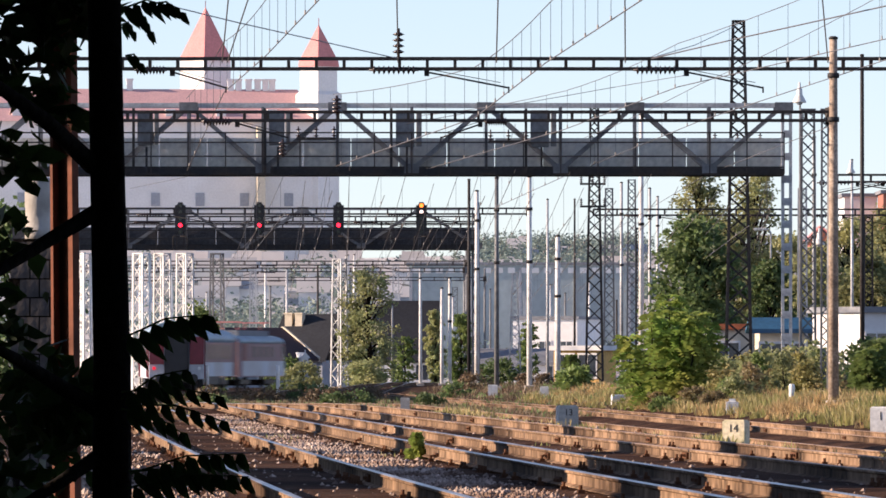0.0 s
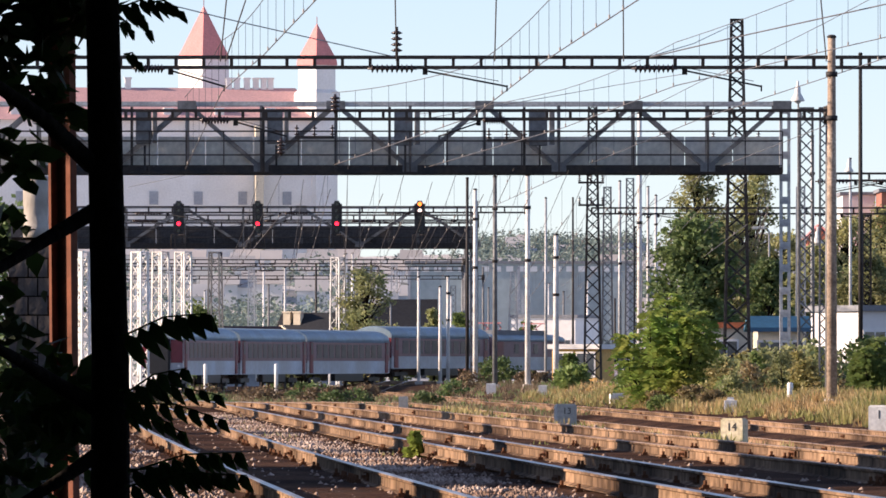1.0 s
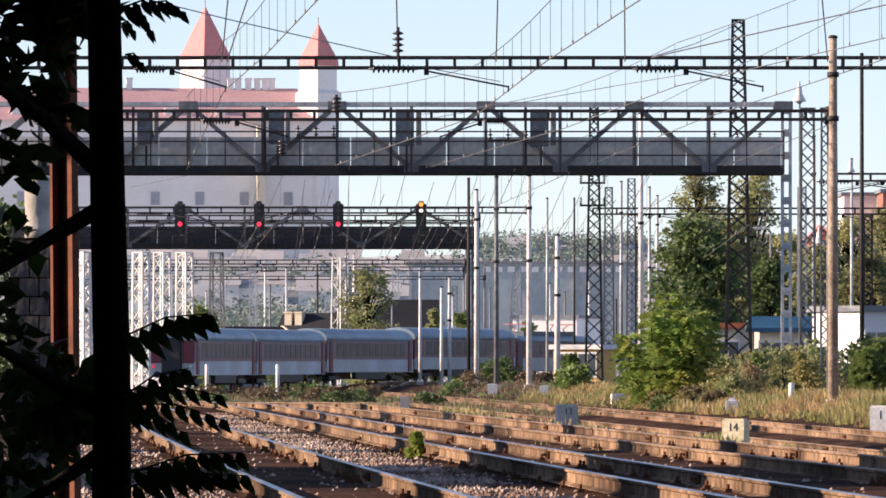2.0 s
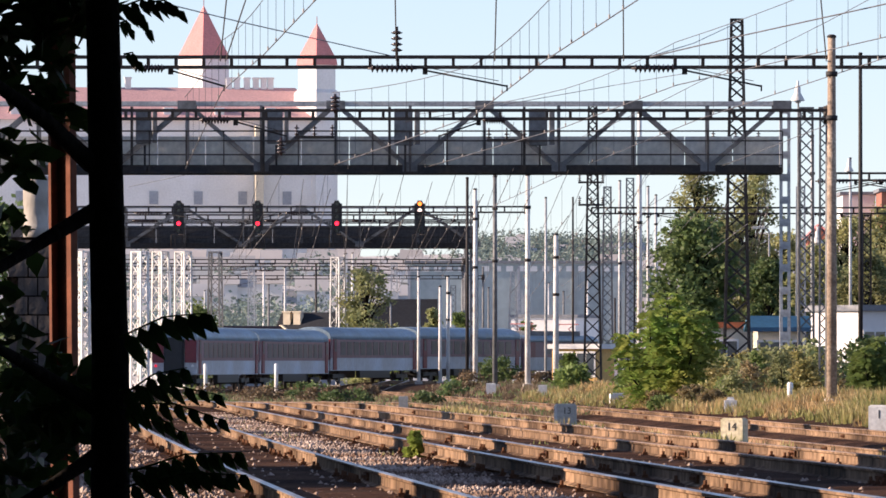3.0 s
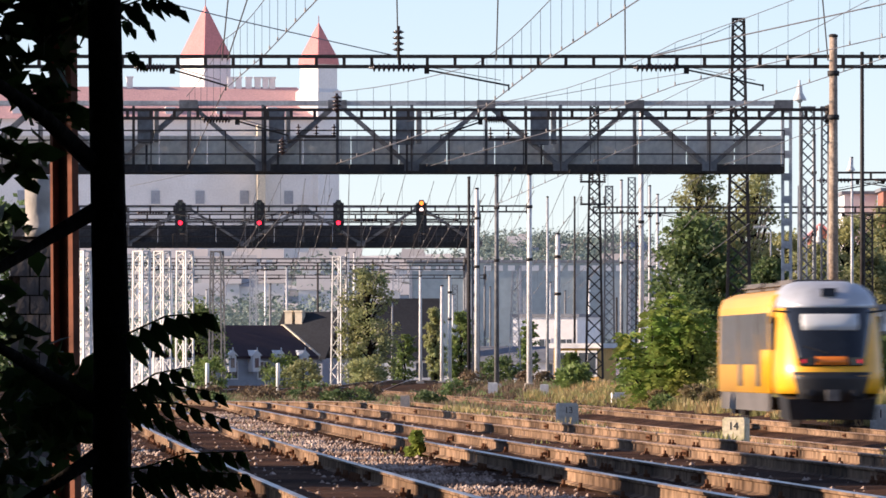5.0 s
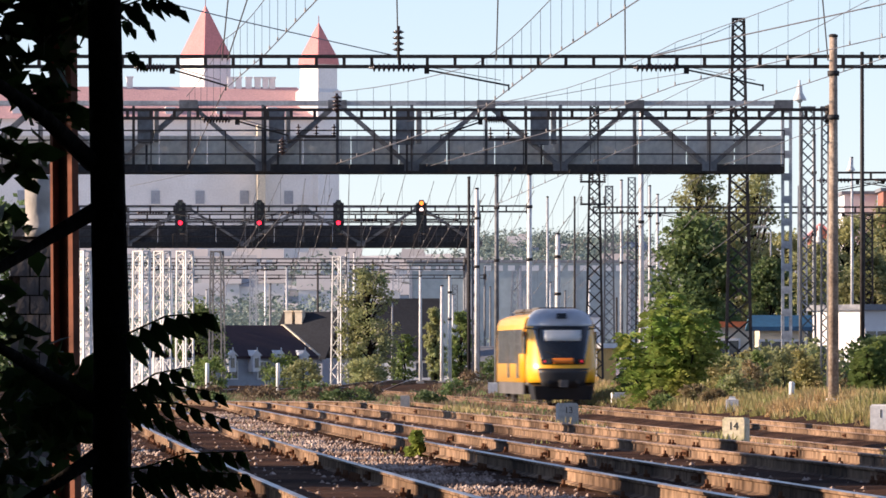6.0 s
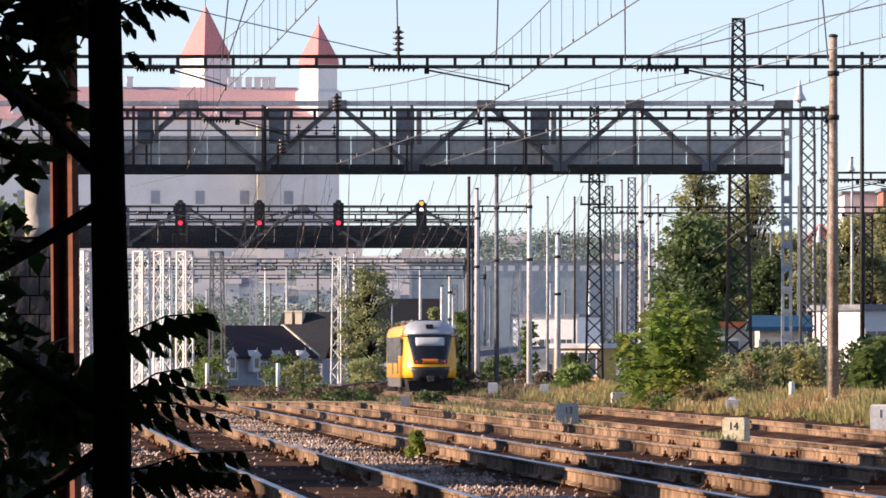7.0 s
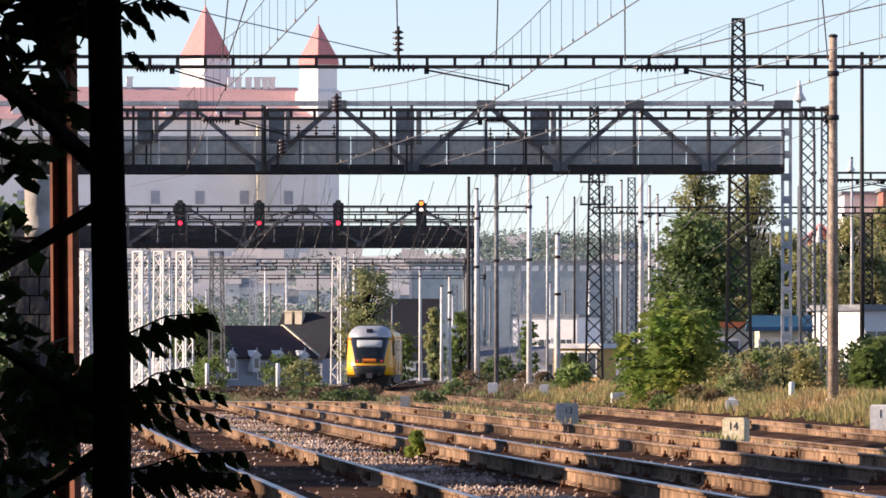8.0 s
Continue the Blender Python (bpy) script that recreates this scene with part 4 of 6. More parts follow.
def passenger_coach(tail):
    L, hw = 26.2, 1.41
    t = thing("passenger_coach", (0, 0, 0), "last passenger coach with dark gangway door and red lamps" if tail else "red and white passenger coach with a grey roof", "coach", "coaches of the train")
    bm = bmesh.new()
    loft(bm, body_rings([(-L / 2, 0.99), (L / 2, 0.99)], hw, 1.0, 3.15, 3.2))
    part("body", bm, COACH_WHITE, t)
    bm = bmesh.new()
    rr = []
    for y, k in ((-L / 2, 0.94), (-L / 2 + 0.35, 1.0), (L / 2 - 0.35, 1.0), (L / 2, 0.94)):
        rr.append([(-hw * 1.0 * math.cos(a), y, 3.12 + 0.86 * k * math.sin(a) ** 0.7) for a in [math.pi * i / 14 for i in range(15)]])
    loft(bm, rr, smooth=True)
    part("roof", bm, COACH_ROOF, t, "grey-blue curved roof")
    for s in (-1, 1):
        bm = bmesh.new()
        box(bm, (s * (hw + 0.005), 0, 2.5), (0.03, L - 0.1, 1.25))
        part("window_band", bm, COACH_BAND, t, "faded mauve band along the windows")
        for i in range(11):
            bm = bmesh.new()
            box(bm, (s * (hw + 0.025), -9.6 + 1.92 * i, 2.52), (0.03, 1.45, 0.92))
            part("window", bm, COACH_GLASS, t)
        for e in (-1, 1):
            bm = bmesh.new()
            box(bm, (s * (hw + 0.03), e * 12.0, 2.1), (0.05, 0.95, 2.1))
            part("door", bm, COACH_RED, t, "red entrance door")
            bm = bmesh.new()
            box(bm, (s * (hw + 0.05), e * 12.0, 2.7), (0.04, 0.6, 0.8))
            part("door_window", bm, COACH_GLASS, t)
        bm = bmesh.new()
        box(bm, (s * 1.25, 0, 0.75), (0.3, 9.0, 0.5))
        part("underfloor_box", bm, TRAIN_BLACK, t)
    for e in (-1, 1):
        bm = bmesh.new()
        box(bm, (0, e * (L / 2 + 0.12), 2.15), (1.25, 0.36, 2.3))
        bmesh.ops.bevel(bm, geom=bm.edges[:], offset=0.1, segments=2, affect="EDGES")
        part("gangway", bm, TRAIN_BLACK, t, "black rubber gangway")
        for s in (-1, 1):
            bm = bmesh.new()
            box(bm, (s * 1.02, e * (L / 2 + 0.02), 2.45), (0.72, 0.05, 1.4))
            part("end_panel", bm, COACH_RED, t, "dull red end panel")
            bm = bmesh.new()
            y = e * L / 2
            tube(bm, [(s * 0.87, y, 1.05), (s * 0.87, y + e * 0.44, 1.05), (s * 0.87, y + e * 0.45, 1.05), (s * 0.87, y + e * 0.52, 1.05)], [0.09, 0.09, 0.22, 0.2], 12)
            part("buffer", bm, TRAIN_BLACK, t)
    if tail:
        for s in (-1, 1):
            bm = bmesh.new()
            tube(bm, [(s * 1.15, -L / 2 - 0.02, 1.55), (s * 1.15, -L / 2 - 0.1, 1.55)], 0.09, 10)
            part("tail_light", bm, TAIL_LAMP if s < 0 else WHITE_POLE, t, "red tail light" if s < 0 else "pale lamp plate")
    bogie(t, -9.5)
    bogie(t, 9.5)
    return t


def locomotive():
    L, hw = 18.4, 1.46
    t = thing("locomotive", (0, 0, 0), "red and white electric locomotive pulling the coaches", "locomotive", "train")
    bm = bmesh.new()
    loft(bm, body_rings([(-L / 2, 0.9), (-L / 2 + 0.7, 1.0), (L / 2 - 0.7, 1.0), (L / 2, 0.9)], hw, 0.95, 3.1, 3.6))
    part("body", bm, COACH_BAND, t)
    bm = bmesh.new()
    loft(bm, [[(-(hw + 0.02) * k * math.cos(a), y, 3.1 + 0.54 * math.sin(a) ** 0.75) for a in [math.pi * i / 12 for i in range(13)]] for y, k in ((-L / 2 + 0.3, 0.95), (-L / 2 + 0.8, 1.0), (L / 2 - 0.8, 1.0), (L / 2 - 0.3, 0.95))], smooth=True)
    part("roof", bm, COACH_ROOF, t, "grey-blue rounded roof")
    for s in (-1, 1):
        bm = bmesh.new()
        box(bm, (s * (hw + 0.005), 0, 1.48), (0.03, L - 1.5, 0.95))
        part("stripe", bm, COACH_WHITE, t, "broad off-white lower band")
        bm = bmesh.new()
        box(bm, (s * (hw + 0.012), -L / 2 + 1.6, 2.5), (0.03, 1.6, 1.1))
        part("cab_panel", bm, COACH_RED, t, "red cab panel")
        for q in (-8.0, -3.6, -1.2, 1.2, 3.6, 8.0):
            bm = bmesh.new()
            box(bm, (s * (hw + 0.005), q, 2.55), (0.04, 1.0, 0.7))
            part("window", bm, COACH_GLASS, t)
    for e in (-1, 1):
        bm = bmesh.new()
        box(bm, (0, e * (L / 2), 2.6), (2.1, 0.06, 0.75))
        part("windscreen", bm, TRAIN_GLASS, t)
        bm = bmesh.new()
        y = e * 5.5
        for s in (-1, 1):
            bar(bm, (s * 0.5, y, 3.6), (s * 0.5, y - e * 1.2, 4.1), 0.06)
            bar(bm, (s * 0.5, y - e * 1.2, 4.1), (s * 0.6, y, 4.45), 0.05)
        bar(bm, (-0.9, y, 4.45), (0.9, y, 4.45), 0.08)
        part("pantograph", bm, TILE_RED, t)
    bm = bmesh.new()
    box(bm, (0, 0, 3.75), (1.6, L - 6, 0.35))
    part("roof_equipment", bm, ROOF_GREY, t)
    bogie(t, -5, 3.0)
    bogie(t, 5, 3.0)
    return t


RAILCARS = [railcar()]
COACHES = [passenger_coach(i == 0) for i in range(4)] + [locomotive()]


def along(line, s, half):
    """The pose on a line, with the middle at arc length s and the bogies half the base either way."""
    (xa, ya), (xb, yb) = on_line(line, s - half), on_line(line, s + half)
    x, y = (xa + xb) / 2, (ya + yb) / 2
    return pose(x, y, ground_z(x, y) + 0.236, 0, 0, -math.degrees(math.atan2(xb - xa, yb - ya)))


def arc(line, y):
    return float(np.interp(y, line[1], line[2]))


RAILCAR_TAIL = ((0.0, -320), (1.0, -230), (2.0, -130), (3.0, -30), (4.0, 88), (4.5, 161), (4.6, 176), (4.7, 190), (5.25, 257), (5.8, 320), (6.0, 345), (6.25, 370), (6.5, 394), (6.75, 422), (7.0, 448), (7.25, 467), (7.5, 485), (8.0, 520))
COACH_TAIL = ((0.0, 432), (0.1, 445), (0.2, 461), (0.3, 471), (0.5, 493), (0.75, 507), (1.0, 514), (1.3, 518), (1.7, 520), (2.8, 521), (3.0, 522), (3.2, 525), (3.5, 529), (3.8, 542), (4.0, 554), (4.2, 571),
              (4.3, 582), (4.4, 594), (4.5, 606), (4.6, 618), (4.7, 631), (5.2, 692), (5.8, 760), (6.4, 825), (7.2, 900), (8.0, 960))


def motions():
    """All that moves: the railcar drives off round the bend, the coaches before it."""
    fine = np.arange(0, 8.01, 0.1)
    tail = np.interp(fine, [r[0] for r in RAILCAR_TAIL], [arc(RAILCAR_LINE, r[1]) for r in RAILCAR_TAIL])
    for i, car in enumerate(RAILCARS):
        walk(car, [(t, along(RAILCAR_LINE, s + 10.2 + 20.9 * i, 7.5) @ pose(0, 0, 0, 0, 0, 0 if i == 0 else 180)) for t, s in zip(fine, tail)])
    tail = np.interp(fine, [r[0] for r in COACH_TAIL], [arc(COACH_LINE, r[1]) for r in COACH_TAIL])
    for i, car in enumerate(COACHES):
        mid = 13.1 + 26.9 * i if i < 4 else 4 * 26.9 + 9.2
        walk(car, [(t, along(COACH_LINE, s + mid, 9.0)) for t, s in zip(fine, tail)])


# ---- castle and houses ----
def castle():
    d = 2325.0
    x0, x1 = -101.37, -32.86
    g = ground_z(-60, d)
    t = thing("castle", (x1, d, g), "white hilltop castle with red tiled roofs and corner towers", "castle", turn=6)
    zw = 67.74 - g
    w = x1 - x0
    bm = bmesh.new()
    box(bm, (-w / 2 - 30, 30, zw / 2), (w + 60, 60, zw))
    part("palace_wall", bm, WHITE_WALL, t, "white plastered palace wall")
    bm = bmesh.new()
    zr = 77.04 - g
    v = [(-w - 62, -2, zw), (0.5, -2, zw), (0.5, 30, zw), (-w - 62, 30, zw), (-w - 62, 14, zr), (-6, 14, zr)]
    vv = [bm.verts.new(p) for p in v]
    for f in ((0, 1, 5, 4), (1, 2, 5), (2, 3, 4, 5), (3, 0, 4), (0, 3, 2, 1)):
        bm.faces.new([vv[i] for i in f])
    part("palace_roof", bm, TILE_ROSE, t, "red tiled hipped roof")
    for i in range(14):
        for zz in (46.35 - g, 59.06 - g):
            bm = bmesh.new()
            box(bm, (-9.5 - i * 12.2, -0.05, zz), (2.4, 0.4, 3.6))
            part("window", bm, GREY_WALL, t, "recessed window with grey shutters")
    # Cream plaster paints the sunlit strip on the otherwise white wall.
    bm = bmesh.new()
    box(bm, ((459 - 572) * 0.155, -3, zw * 0.48), (2.2, 6, zw * 0.96))
    part("buttress", bm, CREAM_WALL, t, "projecting buttress, cream for its sunlit side")
    for q in (190, 240, 420, 434, 452, 468, 482, 494):
        bm = bmesh.new()
        box(bm, ((q - 572) * 0.155 - 0.8, 14, zr), (1.6, 1.6, 5))
        box(bm, ((q - 572) * 0.155 - 0.8, 14, zr + 2.6), (2.0, 2.0, 0.5))
        part("chimney", bm, WHITE_WALL, t)
    for i in range(7):
        bm = bmesh.new()
        x = -14 - i * 14.0
        box(bm, (x, 2.5, zw + 2.2), (2.6, 4, 2.4))
        part("dormer", bm, WHITE_WALL, t)
    for name, px, half, top, eave, y0 in (("corner_tower", -0.9, 5.4, 94.4 - g, 83.3 - g, 4.0), ("crown_tower", (366 - 572) * 0.155 + 2.6, 6.7, 100.6 - g, 86.2 - g, 40.0)):
        rot = Matrix.Rotation(radians(38), 3, "Z")

        def ring(h, z):
            return [rot @ Vector((a * h * 0.74, b * h * 0.74, 0)) + Vector((px, y0, z)) for a, b in ((-1, -1), (1, -1), (1, 1), (-1, 1))]
        bm = bmesh.new()
        loft(bm, [ring(half, 0), ring(half, eave - 12), ring(half * 1.12, eave - 11), ring(half * 1.12, eave - 8), ring(half * 0.9, eave - 7), ring(half * 0.9, eave)] if half < 6 else [ring(half, 0), ring(half, eave)])
        part(name, bm, WHITE_WALL, t, "white square tower")
        bm = bmesh.new()
        loft(bm, [ring(half * 1.0 if half < 6 else half * 1.1, eave - 0.3), ring(half * 0.96, eave + 1.2), ring(0.12, top)])
        bar(bm, (px, y0, top - 1), (px, y0, top + 2), 0.2)
        part("spire", bm, TILE_RED, t, "red pyramid spire with a finial")


castle()


def house(name, x, y, w, dep, wall_h, roof_h, wall, roof, label, turn=0.0, ridge="x", chimneys=(), windows=3, z=None, dormers=0):
    g = ground_z(x, y) if z is None else z
    t = thing(name, (x, y, g), label, "house", turn=turn)
    bm = bmesh.new()
    box(bm, (0, 0, wall_h / 2 - 0.5), (w, dep, wall_h + 1))
    if ridge == "y":
        for s in (-1, 1):
            loft(bm, [[(-w / 2, s * (dep / 2 - 0.1), wall_h), (w / 2, s * (dep / 2 - 0.1), wall_h), (0, s * (dep / 2 - 0.1), wall_h + roof_h)],
                      [(-w / 2, s * dep / 2, wall_h), (w / 2, s * dep / 2, wall_h), (0, s * dep / 2, wall_h + roof_h)]])
    part("wall", bm, wall, t)
    o = 0.45
    bm = bmesh.new()
    if roof_h > 0.4:
        for s in (-1, 1):
            if ridge == "x":
                a = [(-w / 2 - o, s * (dep / 2 + o), wall_h - 0.1), (w / 2 + o, s * (dep / 2 + o), wall_h - 0.1), (w / 2 + o, 0, wall_h + roof_h), (-w / 2 - o, 0, wall_h + roof_h)]
            else:
                a = [(s * (w / 2 + o), -dep / 2 - o, wall_h - 0.1), (s * (w / 2 + o), dep / 2 + o, wall_h - 0.1), (0, dep / 2 + o, wall_h + roof_h), (0, -dep / 2 - o, wall_h + roof_h)]
            quadbox(bm, a + [(p[0], p[1], p[2] + 0.22) for p in a])
    else:
        box(bm, (0, 0, wall_h + 0.15), (w + 0.5, dep + 0.5, 0.3))
    part("roof", bm, roof, t)
    for cx, cy, ch in chimneys:
        bm = bmesh.new()
        box(bm, (cx, cy, wall_h + ch / 2), (0.65, 0.9, ch))
        box(bm, (cx, cy, wall_h + ch), (0.78, 1.05, 0.15))
        part("chimney", bm, CREAM_WALL, t)
    for i in range(windows):
        wx = -w / 2 + w * (i + 0.5) / windows
        fr = bmesh.new()
        box(fr, (wx, -dep / 2 - 0.02, wall_h * 0.55), (1.3, 0.1, 1.6))
        win = part("window", fr, WHITE_WALL, t)
        pn = bmesh.new()
        for s in (-1, 1):
            box(pn, (wx + s * 0.3, -dep / 2 - 0.06, wall_h * 0.55), (0.5, 0.06, 1.35))
        part("pane", pn, WINDOW_DARK, win)
    for i in range(dormers):
        wx = -w / 2 + w * (i + 0.5) / dormers
        bm = bmesh.new()
        box(bm, (wx, -dep / 2 - 0.2, wall_h - 0.5), (0.75, 1.2, 1.4))
        loft(bm, [[(wx - 0.5, yy, wall_h + 0.15), (wx + 0.5, yy, wall_h + 0.15), (wx, yy, wall_h + 0.62)] for yy in (-dep / 2 - 0.9, -dep / 2 + 0.6)])
        box(bm, (wx, -dep / 2 - 0.85, wall_h + 0.7), (0.07, 0.07, 0.3))
        dm = part("dormer", bm, WHITE_WALL, t, "white gabled dormer")
        bm = bmesh.new()
        box(bm, (wx, -dep / 2 - 0.81, wall_h - 0.45), (0.36, 0.06, 0.8))
        part("pane", bm, WINDOW_DARK, dm)
    return t


LOW_HOUSE = house("house", -17.9, 714.0, 9.7, 10, 2.35, 2.5, GREY_WALL, TILE_DARK, "low house with dark red roof and white dormers", 35, "x", (), 3, dormers=4)
for _s in (-1, 1):
    bm = bmesh.new()
    bar(bm, (5.34, _s * 5.45, 2.38), (5.34, 0, 5.02), 0.16, 0.34)
    part("verge_board", bm, CREAM_WALL, LOW_HOUSE, "pale verge board")
house("house", -11.45, 750.0, 4.7, 9, 2.3, 3.9, GREY_WALL, ROOF_SLATE, "house with dark slate roof and two chimneys", -18, "x", ((-1.9, -0.9, 4.15), (-0.95, -0.9, 4.15)), 2)
house("house", -9.40, 960.0, 7.6, 9, 5.3, 4.3, CREAM_WALL, ROOF_SLATE, "cream gabled house behind the tree", -8, "y", ((-1.1, -3, 4.9),), 2)
house("house", -3.07, 780.0, 4.6, 10, 2.2, 5.4, WHITE_WALL, ROOF_SLATE, "white house with dark steep roof", 0, "x", (), 2)
house("low_building", 11.26, 840.0, 6.5, 10, 6.4, 0.0, WHITE_WALL, ROOF_GREY, "white flat-roofed building far behind the poles", -14, "x", (), 3)
house("low_building", 9.15, 780.0, 14, 12, 2.0, 1.2, WHITE_WALL, ROOF_GREY, "long white shed with a grey roof", -8, "x", (), 4)
house("low_building", 21.26, 427.5, 2.993, 6, 3.88 - 0.05, 0.0, WHITE_WALL, ROOF_GREY, "white flat-roofed railway hut behind the bushes", 22, "x", (), 2)
house("shed", 17.40, 438.0, 2.336, 2.4, 3.04 - 0.1, 0.5, CREAM_WALL, ROOF_BLUE, "small shed with a bright blue roof", 4, "x", (), 2)
house("shed", 15.09, 450.0, 2.700, 3, 3.08, 0.0, CREAM_WALL, ORANGE_SHEET, "low shelter with an orange sheet roof", 0, "x", (), 1)
house("wagon_shed", 8.79, 525.0, 2.975, 3, 1.82 + 0.3, 0.0, YELLOW_WALL, WHITE_WALL, "low yellow cabin with a white roof edge", -22, "x", (), 2)


house("tower_block", 38.2, 780.0, 3.0, 10, 17.3, 0.0, WHITE_WALL, ROOF_GREY, "pale flat-roofed tower block behind the trees", 0, "x", (), 1)
house("brick_building", 42.2, 770.0, 4.9, 10, 17.4, 0.0, BRICK_RED, ROOF_GREY, "red brick building behind the trees", 0, "x", (), 2)
house("brick_building", 34.9, 785.0, 2.2, 6, 13.2, 1.4, BRICK_RED, TILE_RED, "narrow red brick gable behind the trees", 0, "y", (), 1)


def leaf_spray(bm, rnd, centre, radius, n, size, squash=1.0):
    """Leaves as small bent blades in an uneven clump."""
    c = Vector(centre)
    for _ in range(n):
        v = Vector((rnd.gauss(0, 1), rnd.gauss(0, 1), rnd.gauss(0, 1) * squash))
        v = v.normalized() * (rnd.random() ** 0.45) * radius
        v.z *= squash
        p = c + v
        a = Vector((rnd.gauss(0, 1), rnd.gauss(0, 1), rnd.gauss(0, 0.6) - 0.2)).normalized()
        b = a.orthogonal().normalized()
        b.rotate(Matrix.Rotation(rnd.uniform(0, 6.3), 3, a))
        s = size * rnd.uniform(0.6, 1.4)
        q = [bm.verts.new(p), bm.verts.new(p + a * s * 0.5 + b * s * 0.3), bm.verts.new(p + a * s + b * 0.02), bm.verts.new(p + a * s * 0.5 - b * s * 0.3)]
        bm.faces.new(q)


def hall(x, y, w, top, label):
    """A long hall with a row of pale windows under its roof edge."""
    g = ground_z(x, y)
    t = thing("industrial_hall", (x, y, g), label, "hall")
    h = top - g
    bm = bmesh.new()
    box(bm, (0, 0, h / 2 - 0.5), (w, 20, h + 1))
    part("wall", bm, HALL_WALL, t)
    bm = bmesh.new()
    box(bm, (0, 0, h + 0.1), (w + 0.8, 20.8, 0.35))
    part("roof", bm, ROOF_GREY, t)
    bm = bmesh.new()
    box(bm, (0, 0, 0), (0.9, 0.2, 0.7))
    me = mesh_of("window", bm, WHITE_WALL)
    n = int(w / 1.5)
    for i in range(n):
        piece("window", me, t, (-w / 2 + (i + 0.5) * w / n, -10.02, h - 0.75))
    for i in range(int(w / 7) + 1):
        bm = bmesh.new()
        box(bm, (-w / 2 + 7 * i + 0.2, -10.1, h / 2 - 0.5), (0.35, 0.3, h))
        part("pilaster", bm, GREY_WALL, t)


hall(10.29, 1095.0, 29.200, 14.10, "long blue-grey hall with a row of pale windows")


def distant_town():
    """Roofs and walls of the town on the far slope."""
    rnd = random.Random(41)
    walls, roofs = bmesh.new(), bmesh.new()
    for i in range(330):
        y = rnd.uniform(1350, 2700)
        x = rnd.uniform(-0.06, 0.06) * y
        if y > 2200 and x < 20:
            continue
        g = ground_z(x, y)
        w, dp, h = rnd.uniform(2.5, 7), rnd.uniform(5, 8), rnd.uniform(2, 4.5)
        box(walls, (x, y, g + h / 2 - 1), (w, dp, h + 2))
        r = rnd.uniform(1.2, 2.6)
        loft(roofs, [[(x - w / 2 - 0.4, y - dp / 2 - 0.4, g + h), (x - w / 2 - 0.4, y + dp / 2 + 0.4, g + h), (x - w / 2 - 0.4, y, g + h + r)],
                     [(x + w / 2 + 0.4, y - dp / 2 - 0.4, g + h), (x + w / 2 + 0.4, y + dp / 2 + 0.4, g + h), (x + w / 2 + 0.4, y, g + h + r)]])
    e = thing("distant_town", (0, 1500, 0), "houses and roofs on the far slope, paled for haze", "houses", kind="stuff")
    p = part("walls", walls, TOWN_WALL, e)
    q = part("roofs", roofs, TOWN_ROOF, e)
    for o in (p, q):
        o.location = (0, -1500, 0)
        o["kind"] = "stuff"


distant_town()


def vineyard_rows():
    """Low broken rows of vines and hedges along the far slope."""
    rnd = random.Random(47)
    bm = bmesh.new()
    y = 1240.0
    while y < 2250:
        x = -0.06 * y
        while x < 0.05 * y:
            w = rnd.uniform(3, 16)
            if rnd.random() < 0.6:
                h = rnd.uniform(0.4, 1.1)
                box(bm, (x + w / 2, y + rnd.uniform(-5, 5), ground_z(x + w / 2, y) + h / 2 - 0.2), (w, 1.2, h + 0.4))
            x += w + rnd.uniform(0.5, 7)
        y += rnd.uniform(12, 26)
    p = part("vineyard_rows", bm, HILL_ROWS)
    tagged(p, "broken rows of haze-paled vines on the far slope", "vineyard", kind="stuff")


vineyard_rows()


def distant_woods():
    rnd = random.Random(43)
    bm = bmesh.new()
    for i in range(1050):
        if i < 240:
            y = rnd.uniform(850, 1150)
            x = rnd.uniform(-0.04, 0.035) * y if i < 90 else rnd.uniform(-0.034, -0.011) * y
            h = rnd.uniform(5.0, 8.5) * (1 if x < -8 else 0.5)
        else:
            y = rnd.uniform(1250, 2700) if i < 420 else rnd.uniform(1500, 2800)
            x = rnd.uniform(-0.058, 0.058) * y if i < 420 else rnd.uniform(0.004, 0.024) * y
            h = rnd.uniform(3, 7)
        g = ground_z(x, y)
        for k in range(3):
            leaf_spray(bm, rnd, (x + rnd.uniform(-2, 2), y, g + h * (0.3 + 0.25 * k)), h * 0.45, 60 if i < 240 else 34, 0.5 if i < 240 else 0.9)
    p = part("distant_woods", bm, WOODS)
    tagged(p, "trees on the far slope, tinted blue-green for haze", "woods", kind="stuff")



# ---- trees ----
distant_woods()


